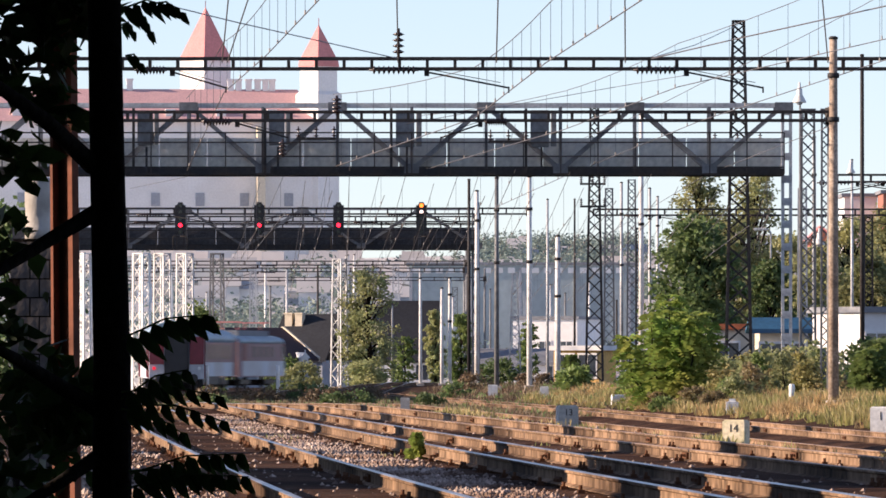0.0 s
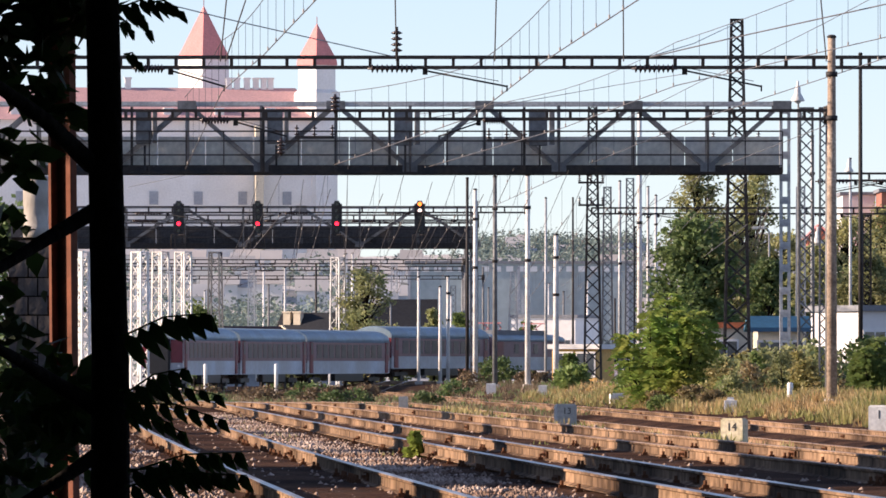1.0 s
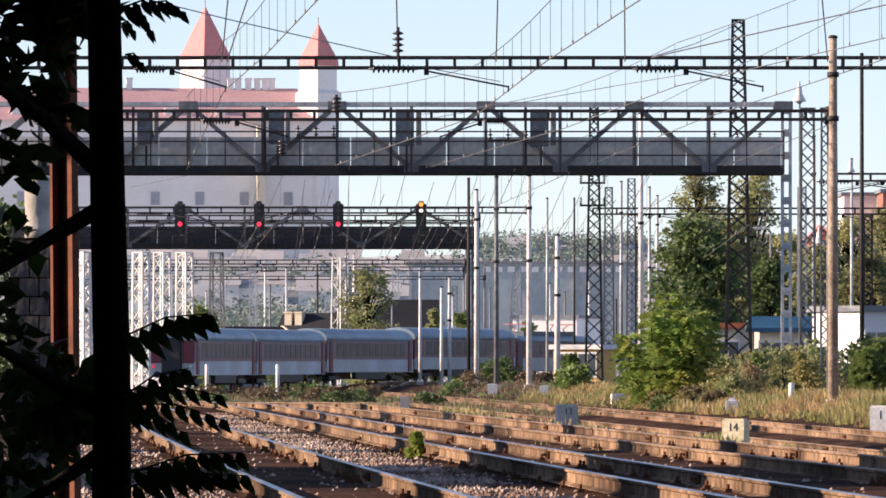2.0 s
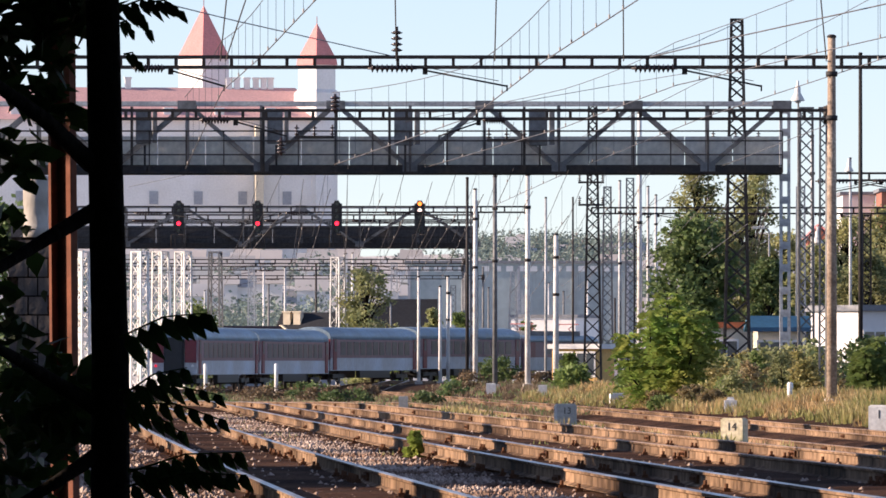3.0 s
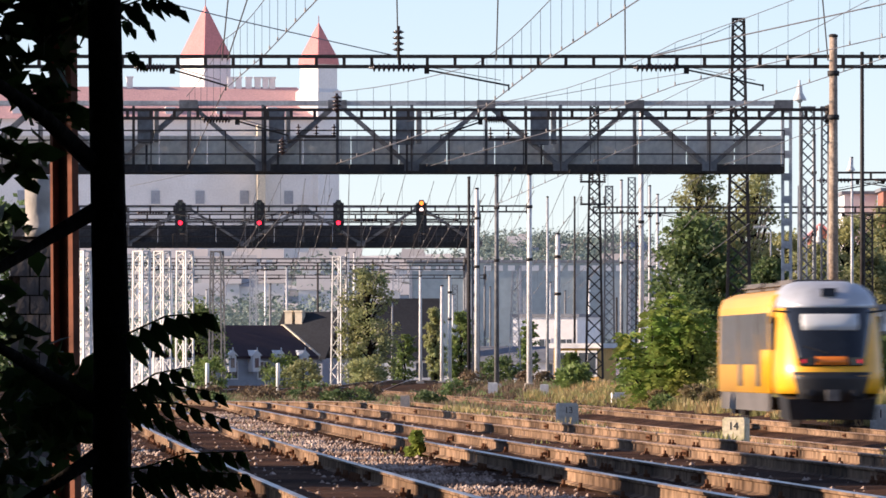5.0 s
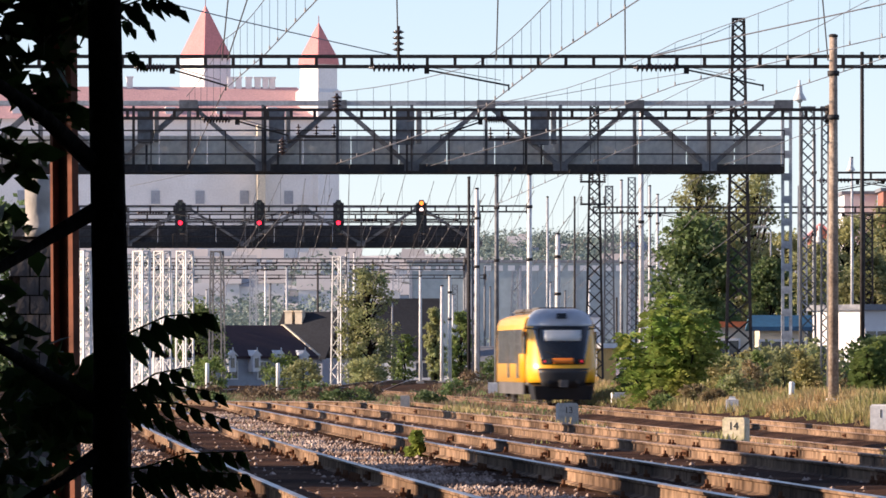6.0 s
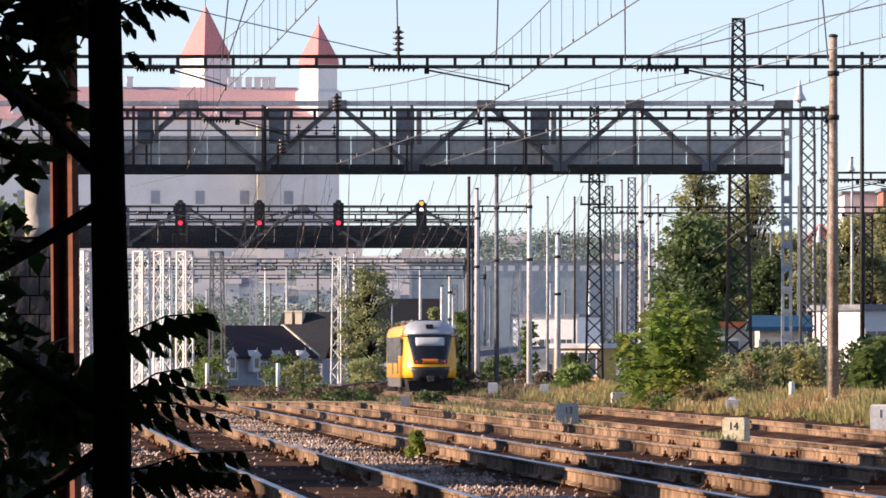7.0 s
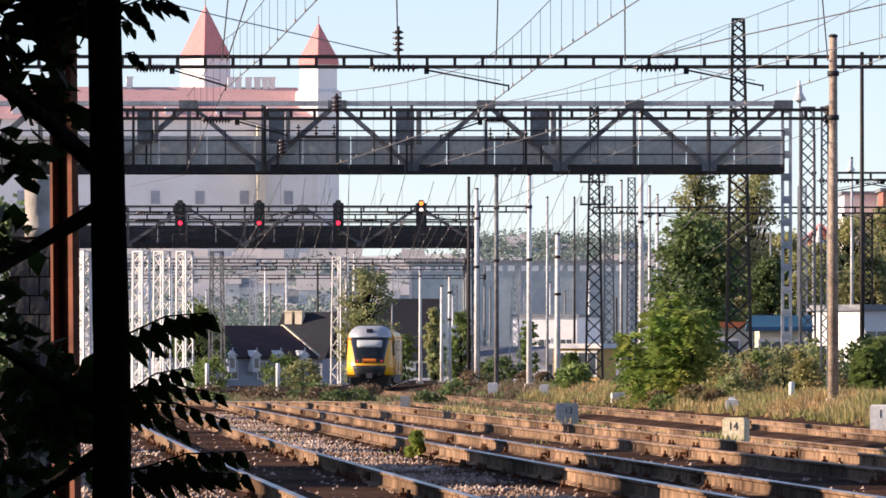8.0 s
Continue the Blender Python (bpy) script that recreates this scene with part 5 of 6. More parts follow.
def tree(name, x, y, height, width, leaf, label, seed, slim=1.0, leaf_size=0.35, n=60, per=40, base=0.12, shape="round", z=None):
    g = ground_z(x, y) if z is None else z
    rnd = random.Random(seed)
    t = thing(name, (x, y, g), label, "bush" if name == "bush" else "tree")
    bm = bmesh.new()
    tops = []
    tube(bm, [(0, 0, -0.2), (0.05 * width, 0, height * 0.3), (0, 0.03 * width, height * 0.6), (0.02, 0, height * 0.93)], [height * 0.022, height * 0.017, height * 0.011, height * 0.003], 8)
    crown = bmesh.new()
    for i in range(n):
        k = base + (1 - base) * (i + rnd.random()) / n
        if shape == "round":
            r = width / 2 * math.sin(math.pi * (0.12 + 0.82 * (k - base) / (1 - base))) ** 0.7
        elif shape == "cone":
            r = width / 2 * (1.05 - (k - base) / (1 - base)) ** 0.8
        else:
            r = width / 2 * min(1, 0.55 + 1.2 * (k - base)) * (1 - max(0, k - 0.7) / 0.33) ** 0.6
        a = rnd.uniform(0, 2 * math.pi)
        rr = r * rnd.uniform(0.35, 1.0)
        p = Vector((rr * math.cos(a), rr * math.sin(a), height * k))
        if i % 2 == 0:
            tube(bm, [(0, 0, height * k * 0.75), p * 0.55 + Vector((0, 0, height * k * 0.40)), p], [height * 0.008, height * 0.005, height * 0.0015], 5, False)
        leaf_spray(crown, rnd, p, width * rnd.uniform(0.09, 0.2), per, leaf_size, 0.75 * slim)
    part("trunk", bm, BARK, t)
    part("crown", crown, leaf, t)
    return t


def frond_bush(name, x, y, height, width, leaf, label, seed, n=60, leaf_size=0.42, cores=()):
    """A young tree of heaven: leaders with long feathered leaves that arch outwards in tiers."""
    g = ground_z(x, y)
    rnd = random.Random(seed)
    t = thing(name, (x, y, g), label, "bush")
    stems, fronds = bmesh.new(), bmesh.new()
    leaders = [(0.0, 1.0)] + [(rnd.uniform(-0.5, 0.5) * width, rnd.uniform(0.4, 0.85)) for _ in range(max(3, n // 12))]
    for lx, k in leaders:
        ly = rnd.uniform(-0.3, 0.3) * width
        top = Vector((lx, ly, height * k * rnd.uniform(0.9, 1.0)))
        tube(stems, [(lx * 0.4, ly * 0.4, 0), (lx * 0.9, ly * 0.9, top.z * 0.5), top], [0.05, 0.03, 0.012], 6, False)
        tiers = int(8 * k) + 4
        for q in range(tiers):
            h = top.z * (0.12 + 0.88 * q / (tiers - 1))
            reach = (0.55 + 0.55 * (1 - q / tiers)) * min(1.3, width * 0.36)
            for j in range(5):
                a = rnd.uniform(0, 6.28)
                out = Vector((math.cos(a), math.sin(a), rnd.uniform(0.25, 0.9)))
                ln = reach * rnd.uniform(0.6, 1.25)
                side = Vector((-math.sin(a), math.cos(a), 0))
                b = Vector((lx * (0.4 + 0.6 * h / top.z), ly * (0.4 + 0.6 * h / top.z), h))
                for m in range(8):
                    s = (m + 1) / 8
                    p = b + out * ln * s + Vector((0, 0, -0.75 * ln * s * s))
                    for e in (-1, 1):
                        d = side * e * 0.9 + out * 0.3 + Vector((0, 0, -0.35 + rnd.uniform(-0.3, 0.3)))
                        z = leaf_size * (1.1 - 0.6 * abs(s - 0.4)) * rnd.uniform(0.5, 0.9)
                        w = (out * 0.17 + Vector((0, 0, 0.08))) * z
                        v = [fronds.verts.new(c) for c in (p, p + d * z * 0.45 + w, p + d * z, p + d * z * 0.45 - w)]
                        fronds.faces.new(v)
    part("stem", stems, BARK, t)
    part("frond", fronds, leaf, t)
    return t


frond_bush("bush", 8.62, 322.5, 3.98 + 0.5, 3.225, LEAF_BRIGHT, "bright green young tree of heaven beside the track", 5, 120)
frond_bush("bush", 10.37, 337.5, 2.6, 1.8, LEAF_BRIGHT, "yellow-green bush under the mast", 6, 30)
frond_bush("bush", 6.33, 420.0, 1.7, 1.6, LEAF_MID, "small green bush at the foot of the poles", 7, 24)
frond_bush("bush", 15.81, 307.5, 2.2, 1.7, LEAF_MID, "green bush beside the white hut", 8, 36)
frond_bush("weed_plant", -0.37, 118.5, 0.44, 0.34, LEAF_BRIGHT, "small yellow-green weed between the rails", 7, 14, 0.11)
tree("tree", 13.98, 465.0, 8.99, 5.580, LEAF_DARK, "dark dense tree behind the bushes", 11, leaf_size=0.32, n=150, per=70, base=0.05)
for _i, (_u, _v, _w, _m) in enumerate(((1238, 300, 120, LEAF_PALE), (1335, 312, 130, LEAF_PALE), (1290, 390, 150, LEAF_GREY), (1395, 420, 120, LEAF_PALE), (1362, 470, 90, LEAF_DARK), (1450, 440, 130, LEAF_GREY),
                                      (1505, 392, 120, LEAF_PALE), (1560, 376, 130, LEAF_PALE), (1610, 400, 130, LEAF_GREY), (1535, 460, 130, LEAF_GREY), (1420, 500, 120, LEAF_PALE))):
    _y = 640 + 6 * (_i % 4) - (_v - 300) * 0.25
    tree("tree", (_u - 784) * _y / 15000, _y, 2.0 + (640 - _v) * _y / 15000, _w * _y / 15000, _m, "dark leafy tree in the row behind the hut" if _m is LEAF_DARK else "pale green tree in the row behind the hut",
         600 + _i, leaf_size=0.3, n=150, per=56, base=0.02)
tree("tree", -5.85, 660.0, 9.0, 4.9, LEAF_GREY, "grey-green poplar on the far side of the bend", 15, leaf_size=0.26, n=130, per=46, base=0.03)
tree("tree", -6.9, 662.0, 6.2, 2.6, LEAF_GREY, "young poplar beside the taller one", 35, leaf_size=0.26, n=50, per=46, base=0.03)
tree("tree", -3.07, 667.5, 4.07, 2.225, LEAF_MID, "small tree beside the bend", 16, leaf_size=0.25, n=40, per=40, base=0.05)
tree("tree", -0.64, 690.0, 6.32, 1.656, LEAF_GREY, "slender columnar green tree behind the white posts", 17, leaf_size=0.28, n=80, per=45, base=0.02, shape="oval")
tree("tree", 1.43, 693.0, 6.02, 2.125, LEAF_MID, "slender columnar green tree behind the poles", 27, leaf_size=0.28, n=80, per=45, base=0.02, shape="oval")
tree("tree", 7.25, 720.0, 5.48, 1.632, LEAF_MID, "green tree behind the poles", 18, leaf_size=0.3, n=50, per=40, base=0.03)
tree("tree", -19.96, 690.0, 6.69, 5.060, LEAF_MID, "green tree behind the pale masts", 19, leaf_size=0.3, n=80, per=40, base=0.03)
tree("tree", 20.13, 450.0, 2.60, 1.800, LEAF_DARK, "dark shrub beside the hut", 20, leaf_size=0.25, n=40, per=30, base=0.02)


# unseen trees added beside the yard to throw shadows across the near tracks
for _i, (_y, _x, _h, _w) in enumerate(((58, -13, 10.0, 8.0), (64, -13, 10.0, 8.0), (69, -14, 10.0, 6.5), (79.6, -14, 10.0, 4.6), (91.6, -14, 10.5, 5.5), (95.5, -14, 11.0, 6.0), (100, -14, 11.0, 6.0), (104, -15, 11.0, 5.8),
                                        # the narrow trees at 125 and 157 stand in for masts' shadows
                                        (60, -20, 13, 8), (68, -20, 13, 7), (79.2, -20, 13, 4.6), (92, -21, 13, 5.5), (97, -21, 13, 6), (102, -21, 13, 6), (125, -16, 10.0, 2.8), (157, -18, 10.5, 3.2), (196, -20, 13.0, 5.0), (240, -24, 9.6, 5.0))):
    tree("tree", _x, _y, _h, _w, LEAF_DARK, "unseen leafy tree added to shade the near tracks", 200 + _i, leaf_size=0.5, n=120 if _y < 110 else 90, per=70, base=0.0, shape="oval" if _y < 110 else "round")
# unseen poles added for thin shadow bands
for _i, _y in enumerate((114, 137, 147, 151, 171, 197, 222)):
    pole(-17 - 0.03 * _y, _y, 9.0, 0.14, STEEL_DARK, "unseen dark pole added for thin shadows on the tracks")


def thicket(name, boxes, seed, label, leaf_size=0.16):
    """Dense leaf masses; boxes rows of x0, x1, y0, y1, z0, z1, leaves."""
    rnd = random.Random(seed)
    x0, x1, y0, y1 = boxes[0][:4]
    t = thing(name, ((x0 + x1) / 2, (y0 + y1) / 2, 0), label, "bush" if name == "bush" else "tree")
    o = t.location
    stems = bmesh.new()
    bm = bmesh.new()
    for x0, x1, y0, y1, z0, z1, n in boxes:
        for _ in range(n):
            c = (rnd.uniform(x0, x1) - o.x, rnd.uniform(y0, y1) - o.y, rnd.uniform(z0, z1))
            leaf_spray(bm, rnd, c, 0.35, 12, leaf_size)
        tube(stems, [(x0 - o.x, y0 - o.y, -0.1), (x0 + 0.2 - o.x, y0 + 0.3 - o.y, (z0 + z1) / 2), (x0 + 0.3 - o.x, y0 + 0.5 - o.y, z1)], [0.12, 0.08, 0.02], 8)
    part("trunk", stems, BARK, t)
    part("crown", bm, LEAF_NEAR, t)
    return t


# Unseen foliage added around the viewpoint to keep sky and sun off near things.
thicket("bush", [(-7, 7, -5, -3, 0, 5.0, 1500), (-6, -4.5, -4, 14, 0, 5.0, 1500), (3.2, 4.6, -4, 24, 0, 5.0, 1700)], 51, "unseen thicket added around the viewpoint to block skylight", 0.3)
thicket("tree", [(-6.5, 4.6, -5, 18, 4.4, 5.6, 2200), (-5, 3.2, 18, 26, 3.2, 4.6, 900)], 52, "unseen crown added above the viewpoint to block skylight", 0.3)
thicket("bush", [(-5.2, -3.8, 13, 23.8, 0, 4.6, 1900), (-7, -6, 32, 42, 0, 2.9, 700)], 53, "unseen thicket added to shade the trunk and pillar", 0.3)


for _i, (_x, _y, _h, _w, _m) in enumerate(((12.0, 318, 1.7, 3.0, LEAF_GREY), (14.2, 330, 1.9, 3.4, LEAF_GREY), (10.5, 330, 1.6, 2.6, LEAF_GREY), (16.5, 322, 1.6, 2.6, LEAF_MID), (8.0, 352, 1.2, 1.8, LEAF_MID), (6.2, 390, 1.1, 1.8, LEAF_MID),
                                              (-11.2, 590, 2.4, 3.2, LEAF_MID), (-9.5, 575, 2.0, 2.6, LEAF_GREY), (-16.5, 600, 2.2, 3.4, LEAF_MID), (-5.5, 600, 1.8, 3.0, LEAF_GREY), (3.5, 520, 1.5, 3.0, LEAF_DARK), (17.5, 345, 2.2, 2.8, LEAF_DARK))):
    tree("bush", _x, _y, _h, _w, _m, "unkempt brown-green shrub on the verge" if _m is LEAF_GREY else "green shrub beside the tracks", 300 + _i, leaf_size=0.22, n=40, per=40, base=0.0)


_r = random.Random(62)
for _i in range(72):
    _y = _r.uniform(300, 360)
    _x = _r.uniform(1150, 1600) if _i % 3 else _r.uniform(1290, 1450)
    _m = _r.choice((LEAF_BROWN, LEAF_BROWN, LEAF_GREY, LEAF_MID, GRASS_GREEN)) if _x < 1460 else _r.choice((LEAF_MID, LEAF_DARK, LEAF_BROWN))
    tree("bush", (_x - 784) * _y / 15000, _y, _r.uniform(0.5, 1.25) * (1.35 if _x > 1270 else 0.55), _r.uniform(0.7, 1.5), _m,
         "dry brown weedy shrub on the verge" if _m is LEAF_BROWN else "weedy green shrub on the verge", 500 + _i, leaf_size=0.13, n=30, per=34, base=0.0)
_r = random.Random(61)
for _i in range(22):
    _y = _r.uniform(380, 500)
    tree("bush", _r.uniform(-0.036, 0.012) * _y, _y, _r.uniform(0.45, 0.9), _r.uniform(1.2, 2.4), _r.choice((LEAF_DARK, GRASS_DULL, GRASS_DULL)), "low scrubby bush before the bend", 400 + _i, leaf_size=0.16, n=24, per=30, base=0.0)
# Two trees added far left, hidden or out of view, only for their shade.
tree("tree", -36, 708, 15.0, 11.0, LEAF_DARK, "tall leafy tree added to shade the low house", 451, leaf_size=0.5, n=130, per=70, base=0.0)
tree("tree", -33, 521, 9.0, 10.0, LEAF_DARK, "unseen leafy tree added to shade the end of the train", 450, leaf_size=0.5, n=90, per=60, base=0.0)


# ---- near tree, post and wall in the shade ----
def near_tree():
    d = 21.0
    x = -0.83
    t = thing("tree", (x, d, 0), "dark backlit tree trunk with feathered leaves close by", "tree")
    bm = bmesh.new()
    tube(bm, [(-0.82 - x, 0, -0.1), (-0.82 - x, 0, 1.05), (-0.82 - x, 0, 1.4), (-0.83 - x, 0, 1.8), (-0.84 - x, 0, 2.3), (-0.85 - x, 0, 4.5)], [0.056, 0.050, 0.047, 0.044, 0.042, 0.03], 14)
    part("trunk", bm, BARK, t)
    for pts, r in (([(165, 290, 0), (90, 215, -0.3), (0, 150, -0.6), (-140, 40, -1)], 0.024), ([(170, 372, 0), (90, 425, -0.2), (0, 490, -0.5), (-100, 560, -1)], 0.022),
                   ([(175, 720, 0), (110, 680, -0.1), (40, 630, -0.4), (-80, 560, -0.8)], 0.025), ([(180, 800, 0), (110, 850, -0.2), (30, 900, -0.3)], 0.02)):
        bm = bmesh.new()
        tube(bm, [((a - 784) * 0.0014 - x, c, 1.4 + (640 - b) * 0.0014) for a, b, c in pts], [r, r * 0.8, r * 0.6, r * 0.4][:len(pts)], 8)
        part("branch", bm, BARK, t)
    return t


near_tree()


def feather(bm, p, q, n, size, droop, rnd):
    """A long leaf of paired leaflets along a stalk from p to q."""
    p, q = Vector(p), Vector(q)
    d = (q - p).normalized()
    tube(bm, [p, p.lerp(q, 0.5) + Vector((0, 0, 0.02)), q], [0.003, 0.0025, 0.0015], 5, False)
    for i in range(n):
        s = (i + 0.5) / n
        c = p.lerp(q, s) + Vector((0, 0, 0.02 * math.sin(math.pi * s)))
        for e in (-1, 1):
            out = Vector((d.x * 0.42 + e * 0.04 + rnd.uniform(-0.06, 0.1), e * 0.22, -droop * rnd.uniform(0.85, 1.1))).normalized()
            w = Vector((out.z * -0.9, e * 0.15, out.x)).normalized() * size * 0.185
            L = size * rnd.uniform(0.8, 1.1) * (1.1 - 0.45 * s)
            v = [c, c + out * L * 0.3 + w, c + out * L * 0.65 + w * 0.75, c + out * L + d * 0.008, c + out * L * 0.6 - w * 0.7, c + out * L * 0.25 - w]
            k = [bm.verts.new(p2) for p2 in v]
            bm.faces.new((k[0], k[1], k[2], k[3]))
            bm.faces.new((k[0], k[3], k[4], k[5]))


def near_leaves():
    rnd = random.Random(3)
    t = thing("leafy_branch", (-0.76, 20.7, 0), "black drooping feathered leaves beside the trunk", "branch")
    ox = -0.76
    for x0, y0, x1, y1, n, size in ((215, 596, 372, 553, 7, 0.10), (215, 702, 335, 650, 6, 0.075), (215, 690, 395, 700, 7, 0.065), (222, 712, 405, 745, 7, 0.07), (230, 835, 430, 800, 9, 0.08), (228, 830, 410, 850, 8, 0.07), (215, 720, 330, 770, 5, 0.07), (225, 860, 440, 840, 9, 0.075),
                                    (215, 12, 300, 6, 6, 0.055), (228, 10, 268, 60, 5, 0.05), (222, 95, 252, 118, 3, 0.045), (262, 4, 325, 22, 5, 0.055), (215, 40, 240, 62, 3, 0.045)):
        bm = bmesh.new()
        k = 0.00138
        feather(bm, ((x0 - 784) * k - ox, 0, 1.4 + (640 - y0) * k), ((x1 - 784) * k - ox, rnd.uniform(-0.1, 0.1), 1.4 + (640 - y1) * k), n, size, 0.8, rnd)
        part("feathered_leaf", bm, LEAF_NEAR, t)


near_leaves()


def shade_leaves():
    """The crown that hangs over the picture's edge and shades the near trunk."""
    rnd = random.Random(8)
    t = thing("tree", (-1.3, 21.75, 0), "dark overhanging tree beside the trunk", "tree")
    bm = bmesh.new()
    for x, y, r, n in ((40, 30, 0.12, 70), (100, 20, 0.10, 60), (10, 110, 0.12, 60), (95, 190, 0.07, 40), (20, 260, 0.10, 40), (150, 10, 0.08, 40), (110, 120, 0.05, 20), (20, 420, 0.1, 30),
                       (20, 560, 0.1, 30), (40, 700, 0.14, 60), (110, 760, 0.13, 60), (30, 820, 0.16, 80), (130, 690, 0.07, 40), (90, 660, 0.08, 40), (115, 740, 0.08, 50)):
        leaf_spray(bm, rnd, ((x - 784) * 0.00145 + 1.3, rnd.uniform(-0.3, 0.3), 1.4 + (640 - y) * 0.00145), r, n, 0.075)
    part("crown", bm, LEAF_NEAR, t)
    bm = bmesh.new()
    tube(bm, [(-0.4, 0.2, -0.1), (-0.35, 0.2, 2.0), (-0.2, 0, 4.0)], [0.06, 0.05, 0.04], 10)
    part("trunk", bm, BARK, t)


shade_leaves()


def rust_post():
    d = 25.5
    t = thing("steel_post", (-1.12, d, 0), "red-brown rusty steel post beside the trunk", "post", turn=-38)
    bm = bmesh.new()
    bar(bm, (0.018, 0, -0.1), (-0.016, 0, 2.6), 0.05, 0.03)
    part("web", bm, RUST_POST, t)
    bm = bmesh.new()
    bar(bm, (-0.016, -0.02, -0.1), (-0.046, -0.02, 2.6), 0.010, 0.05)
    part("flange", bm, RUST_POST, t)


rust_post()


def block_wall():
    d = 36.0
    t = thing("block_pillar", (-1.71, d, 0), "dark block pillar with a pale round cap in evening sun", "pillar")
    bm = bmesh.new()
    box(bm, (0, 0, 0), (0.079, 0.1, 0.074))
    me = mesh_of("block", bm, DARK_BRICK)
    for r in range(24):
        for c in range(3):
            piece("block", me, t, (-0.085 + 0.085 * c + (0.04 if r % 2 else 0), 0, 0.04 + r * 0.08))
    bm = bmesh.new()
    box(bm, (0.01, 0.03, 1.93 / 2), (0.25, 0.1, 1.93))
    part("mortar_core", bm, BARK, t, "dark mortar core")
    bm = bmesh.new()
    z0, z1 = 1.93, 2.19
    turned(bm, (-0.01, -0.02, z0), [(0, 0.055), (0.05, 0.056), (0.055, 0.052), (0.13, 0.053), (0.135, 0.056), (z1 - z0 - 0.02, 0.056), (z1 - z0, 0.05)], 16)
    part("round_cap", bm, CONCRETE, t, "pale round concrete cap")


block_wall()


# ---- marker stones ----
def marker_stone(x, y, w, h, text, label, mat=None, lean=0.0, dome=False):
    g = ground_z(x, y) - 0.02
    t = thing("marker_stone", (x, y, g), label, "marker stone", "white marker stones", turn=lean)
    bm = bmesh.new()
    box(bm, (0, 0, h / 2), (w, w * 0.6, h))
    top = [e for e in bm.edges if min(v.co.z for v in e.verts) > h - 0.01]
    bmesh.ops.bevel(bm, geom=top, offset=w * (0.25 if dome else 0.06), segments=3, affect="EDGES")
    part("stone", bm, mat or WHITE_POLE, t)
    if text:
        cu = bpy.data.curves.new("number", "FONT")
        cu.body, cu.size, cu.align_x, cu.align_y, cu.extrude = text, h * 0.42, "CENTER", "CENTER", 0.004
        tmp = bpy.data.objects.new("number", cu)
        me = bpy.data.meshes.new_from_object(tmp)
        bpy.data.objects.remove(tmp)
        me.materials.append(INK)
        ob = new("number", me)
        ob.parent = t
        ob.location = (0, -w * 0.3 - 0.004, h * 0.66)
        ob.rotation_euler = (radians(90), 0, 0)


def stone_row():
    # Stone 13 is given grey concrete to paint its face as shaded.
    for x, y, w, h, text, label, m, turn in (
            (5.08, 147, 0.41, 0.46, "14", "lichen-stained cream marker stone with black digits", STONE_CREAM, -24), (2.90, 198, 0.47, 0.50, "13", "marker stone with black digits, grey for its shaded face", CONCRETE, 14),
            (11.90, 230, 0.58, 0.78, "1", "white concrete marker stone at the verge", WHITE_POLE, -10), (-1.10, 246, 0.27, 0.46, "", "small pale boundary stone between tracks", CONCRETE, 0),
            (9.86, 289, 0.42, 0.50, "", "round-topped white stone in dry grass", WHITE_POLE, 0), (7.11, 343, 0.58, 0.42, "", "low white block in the grass", WHITE_POLE, 8),
            (-4.43, 405, 0.55, 0.50, "", "low pale stone between tracks", CONCRETE, 0), (2.54, 433, 0.5, 0.55, "", "small white stone beside a pole", WHITE_POLE, 0), (4.73, 396, 0.4, 0.5, "", "small white stone beside a pole", WHITE_POLE, 0)):
        marker_stone(x, y, w, h, text, label, m, turn, "round" in label)
    for x, y, top in ((-12.1, 435, 1.32), (-8.47, 435, 1.32), (11.81, 287, 0.72)):
        g = ground_z(x, y)
        t = thing("short_post", (x, y, g), "short white painted post in the grass", "post", "short white posts")
        bm = bmesh.new()
        tube(bm, [(0, 0, -0.1), (0, 0, top - g - 0.05), (0, 0, top - g)], [0.1, 0.1, 0.07], 8)
        part("shaft", bm, WHITE_POLE, t)


stone_row()


# ---- weeds, grass and ballast ----
def tufts(name, spots, mat, label, seed, height, blades=14):
    rnd = random.Random(seed)
    bm = bmesh.new()
    for x, y, k in spots:
        g = ground_z(x, y)
        for _ in range(blades):
            a = rnd.uniform(0, 6.28)
            r = rnd.random() * 0.35 * k
            b = Vector((x + r * math.cos(a), y + r * math.sin(a) * 2, g - 0.03))
            h = height * k * rnd.uniform(0.4, 1.15)
            lean = Vector((rnd.gauss(0, 0.28), rnd.gauss(0, 0.28), 1)) * h
            w = Vector((math.cos(a), math.sin(a), 0)) * 0.013 * (0.6 + k)
            bm.faces.new([bm.verts.new(v) for v in (b - w, b + w, b + lean * 0.6 + w * 0.8, b + lean, b + lean * 0.55 - w)])
    p = part(name, bm, mat)
    tagged(p, label, "grass", kind="stuff")


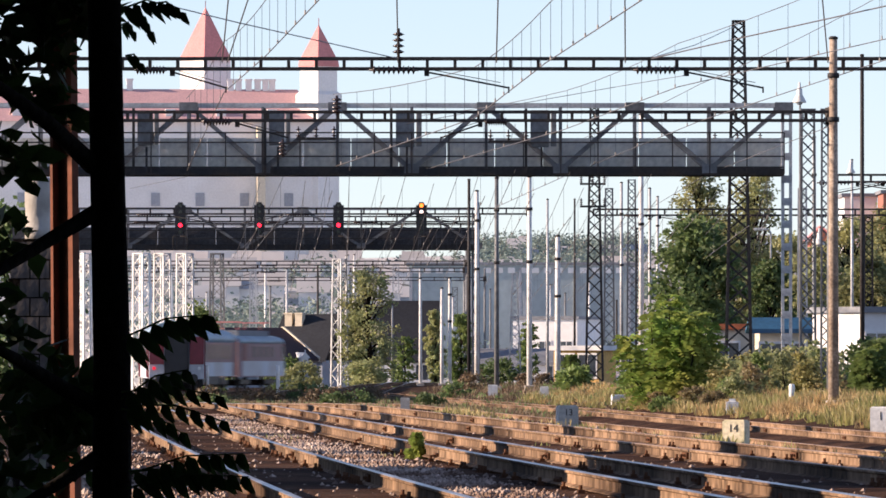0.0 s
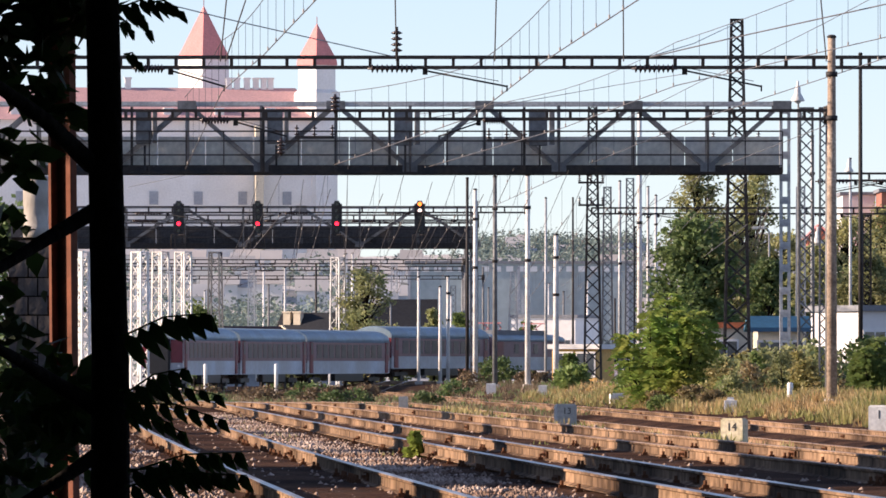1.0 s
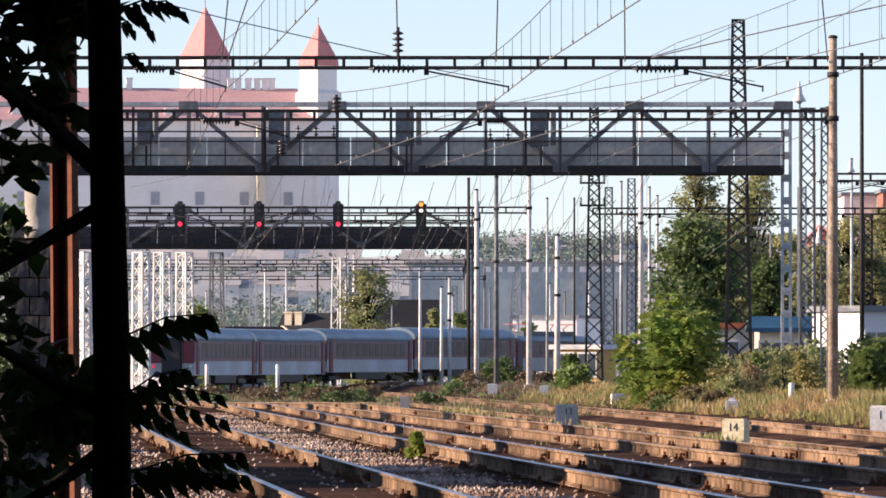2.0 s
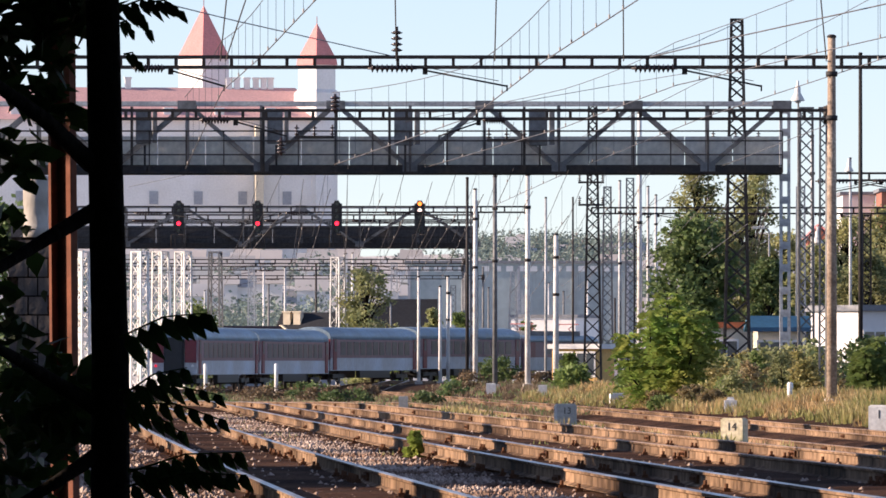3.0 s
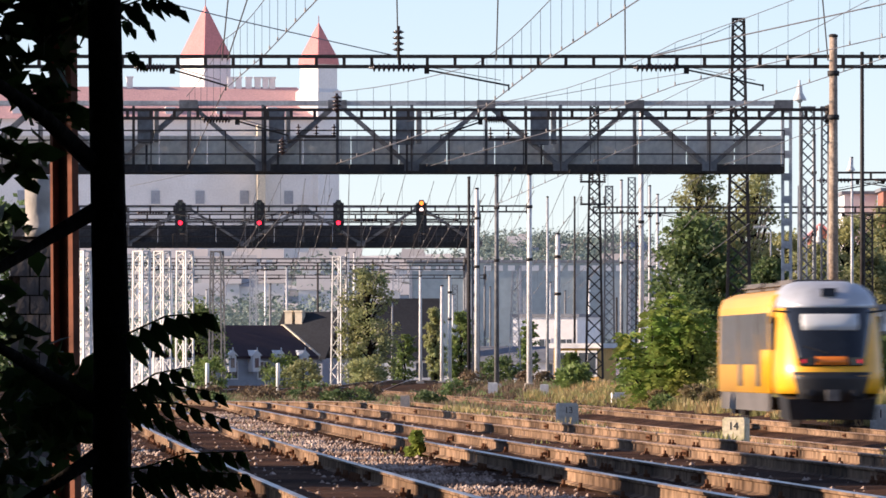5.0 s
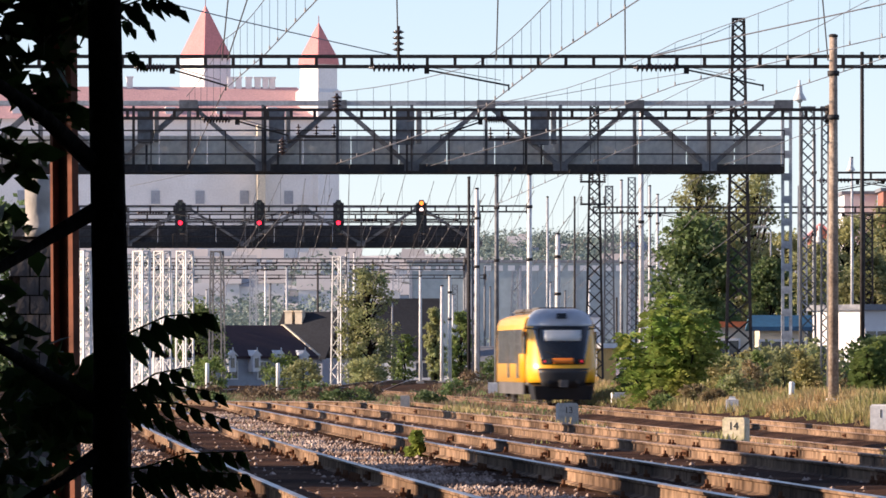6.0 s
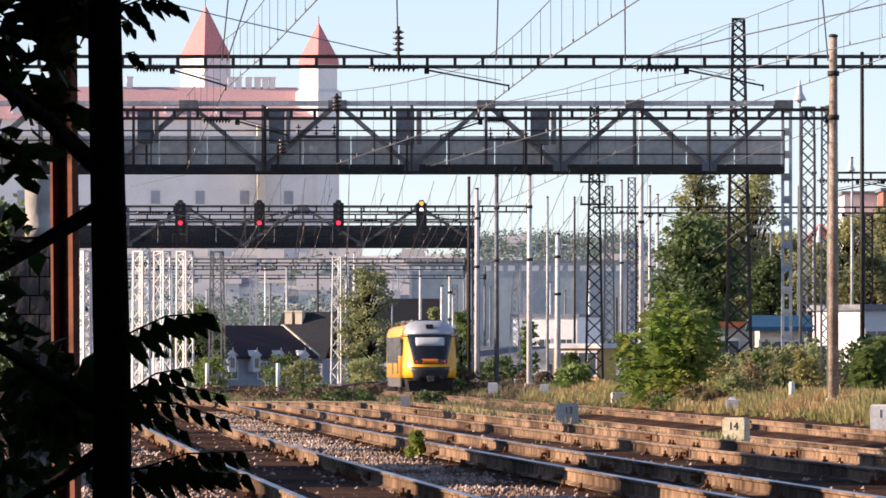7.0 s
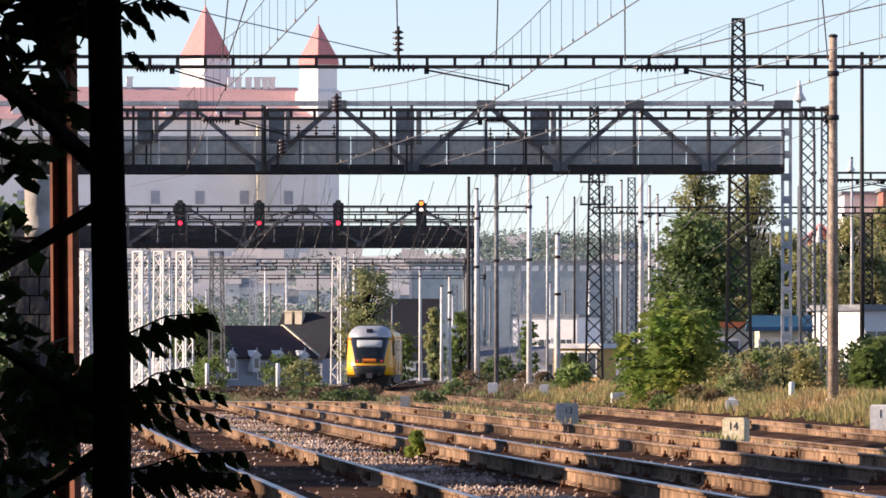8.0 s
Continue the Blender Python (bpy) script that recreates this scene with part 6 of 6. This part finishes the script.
def weeds():
    rnd = random.Random(21)
    dry, green, far, low = [], [], [], []
    for _ in range(4600):
        y = rnd.uniform(180, 400)
        x = rnd.uniform(20.6, 34) - 0.0527 * (y - 75)
        k = noise.noise((x * 0.35, y * 0.05, 3))
        (dry if k + rnd.gauss(0, 0.22) > 0.08 else green).append((x, y, rnd.uniform(0.35, 0.8) + 0.9 * max(0, noise.noise((x * 0.5, y * 0.07, 9)))))
    for _ in range(5200):
        y = rnd.uniform(310, 500)
        x = rnd.uniform(-0.042, 0.02) * y
        far.append((x, y, rnd.uniform(0.3, 1.2)))
    for _ in range(240):
        y = rnd.uniform(120, 315)
        x = rnd.choice((1.4, 4.9, 8.6, 9.3, 14.2, 15.0)) + rnd.gauss(0, 0.4) - 0.0535 * (y - 75)
        low.append((x, y, rnd.uniform(0.3, 0.8)))
    low += [(1.0 + rnd.gauss(0, 0.5), 268 + rnd.gauss(0, 5), rnd.uniform(0.7, 1.5)) for _ in range(60)]
    low += [(4.5 + rnd.gauss(0, 0.35), 236 + rnd.gauss(0, 4), rnd.uniform(0.7, 1.4)) for _ in range(50)]
    low += [(4.66 + rnd.gauss(0, 0.10), 148 + rnd.gauss(0, 0.5), rnd.uniform(0.5, 1.0)) for _ in range(30)]
    tufts("dry_grass", dry, GRASS_DRY, "dry straw-coloured grass on the verge", 1, 0.46, 24)
    tufts("green_weeds", green, GRASS_GREEN, "green weeds on the verge", 2, 0.52, 24)
    tufts("far_weeds", far[:900], LEAF_DARK, "low green weeds before the bend", 3, 0.28)
    tufts("far_dry_grass", far[900:4200], GRASS_DULL, "low dull dry weeds before the bend", 5, 0.26)
    tufts("track_weeds", low, GRASS_GREEN, "sparse weeds between the tracks", 4, 0.24)


weeds()


def ballast():
    rnd = random.Random(31)
    bm = bmesh.new()
    for _ in range(22000):
        y = 62 + 160 * rnd.random() ** 1.7
        u = rnd.uniform(-4.5, 8.5) if rnd.random() < 0.2 else rnd.choice((rnd.uniform(-3.6, -1.6), rnd.uniform(0.4, 1.7), rnd.gauss(1.1, 0.4)))
        x = u - 0.0545 * (y - 75) + 2.8e-5 * (y - 75) ** 2
        s = rnd.uniform(0.018, 0.045)
        g = ground_z(x, y)
        c = Vector((x, y, g + rnd.uniform(0.035, 0.08)))
        vs = [bm.verts.new(c + Vector((a * s * rnd.uniform(0.7, 1.3), b * s * rnd.uniform(0.7, 1.3), d * s * rnd.uniform(0.6, 1.1)))) for a, b, d in ((1, 0, 0), (-1, 0, 0), (0, 1, 0), (0, -1, 0), (0, 0, 1), (0, 0, -1))]
        for f in ((0, 2, 4), (2, 1, 4), (1, 3, 4), (3, 0, 4), (2, 0, 5), (1, 2, 5), (3, 1, 5), (0, 3, 5)):
            bm.faces.new([vs[i] for i in f])
    p = part("ballast", bm, BALLAST)
    tagged(p, "loose brown and grey ballast stones", "ballast", kind="stuff")


ballast()

motions()
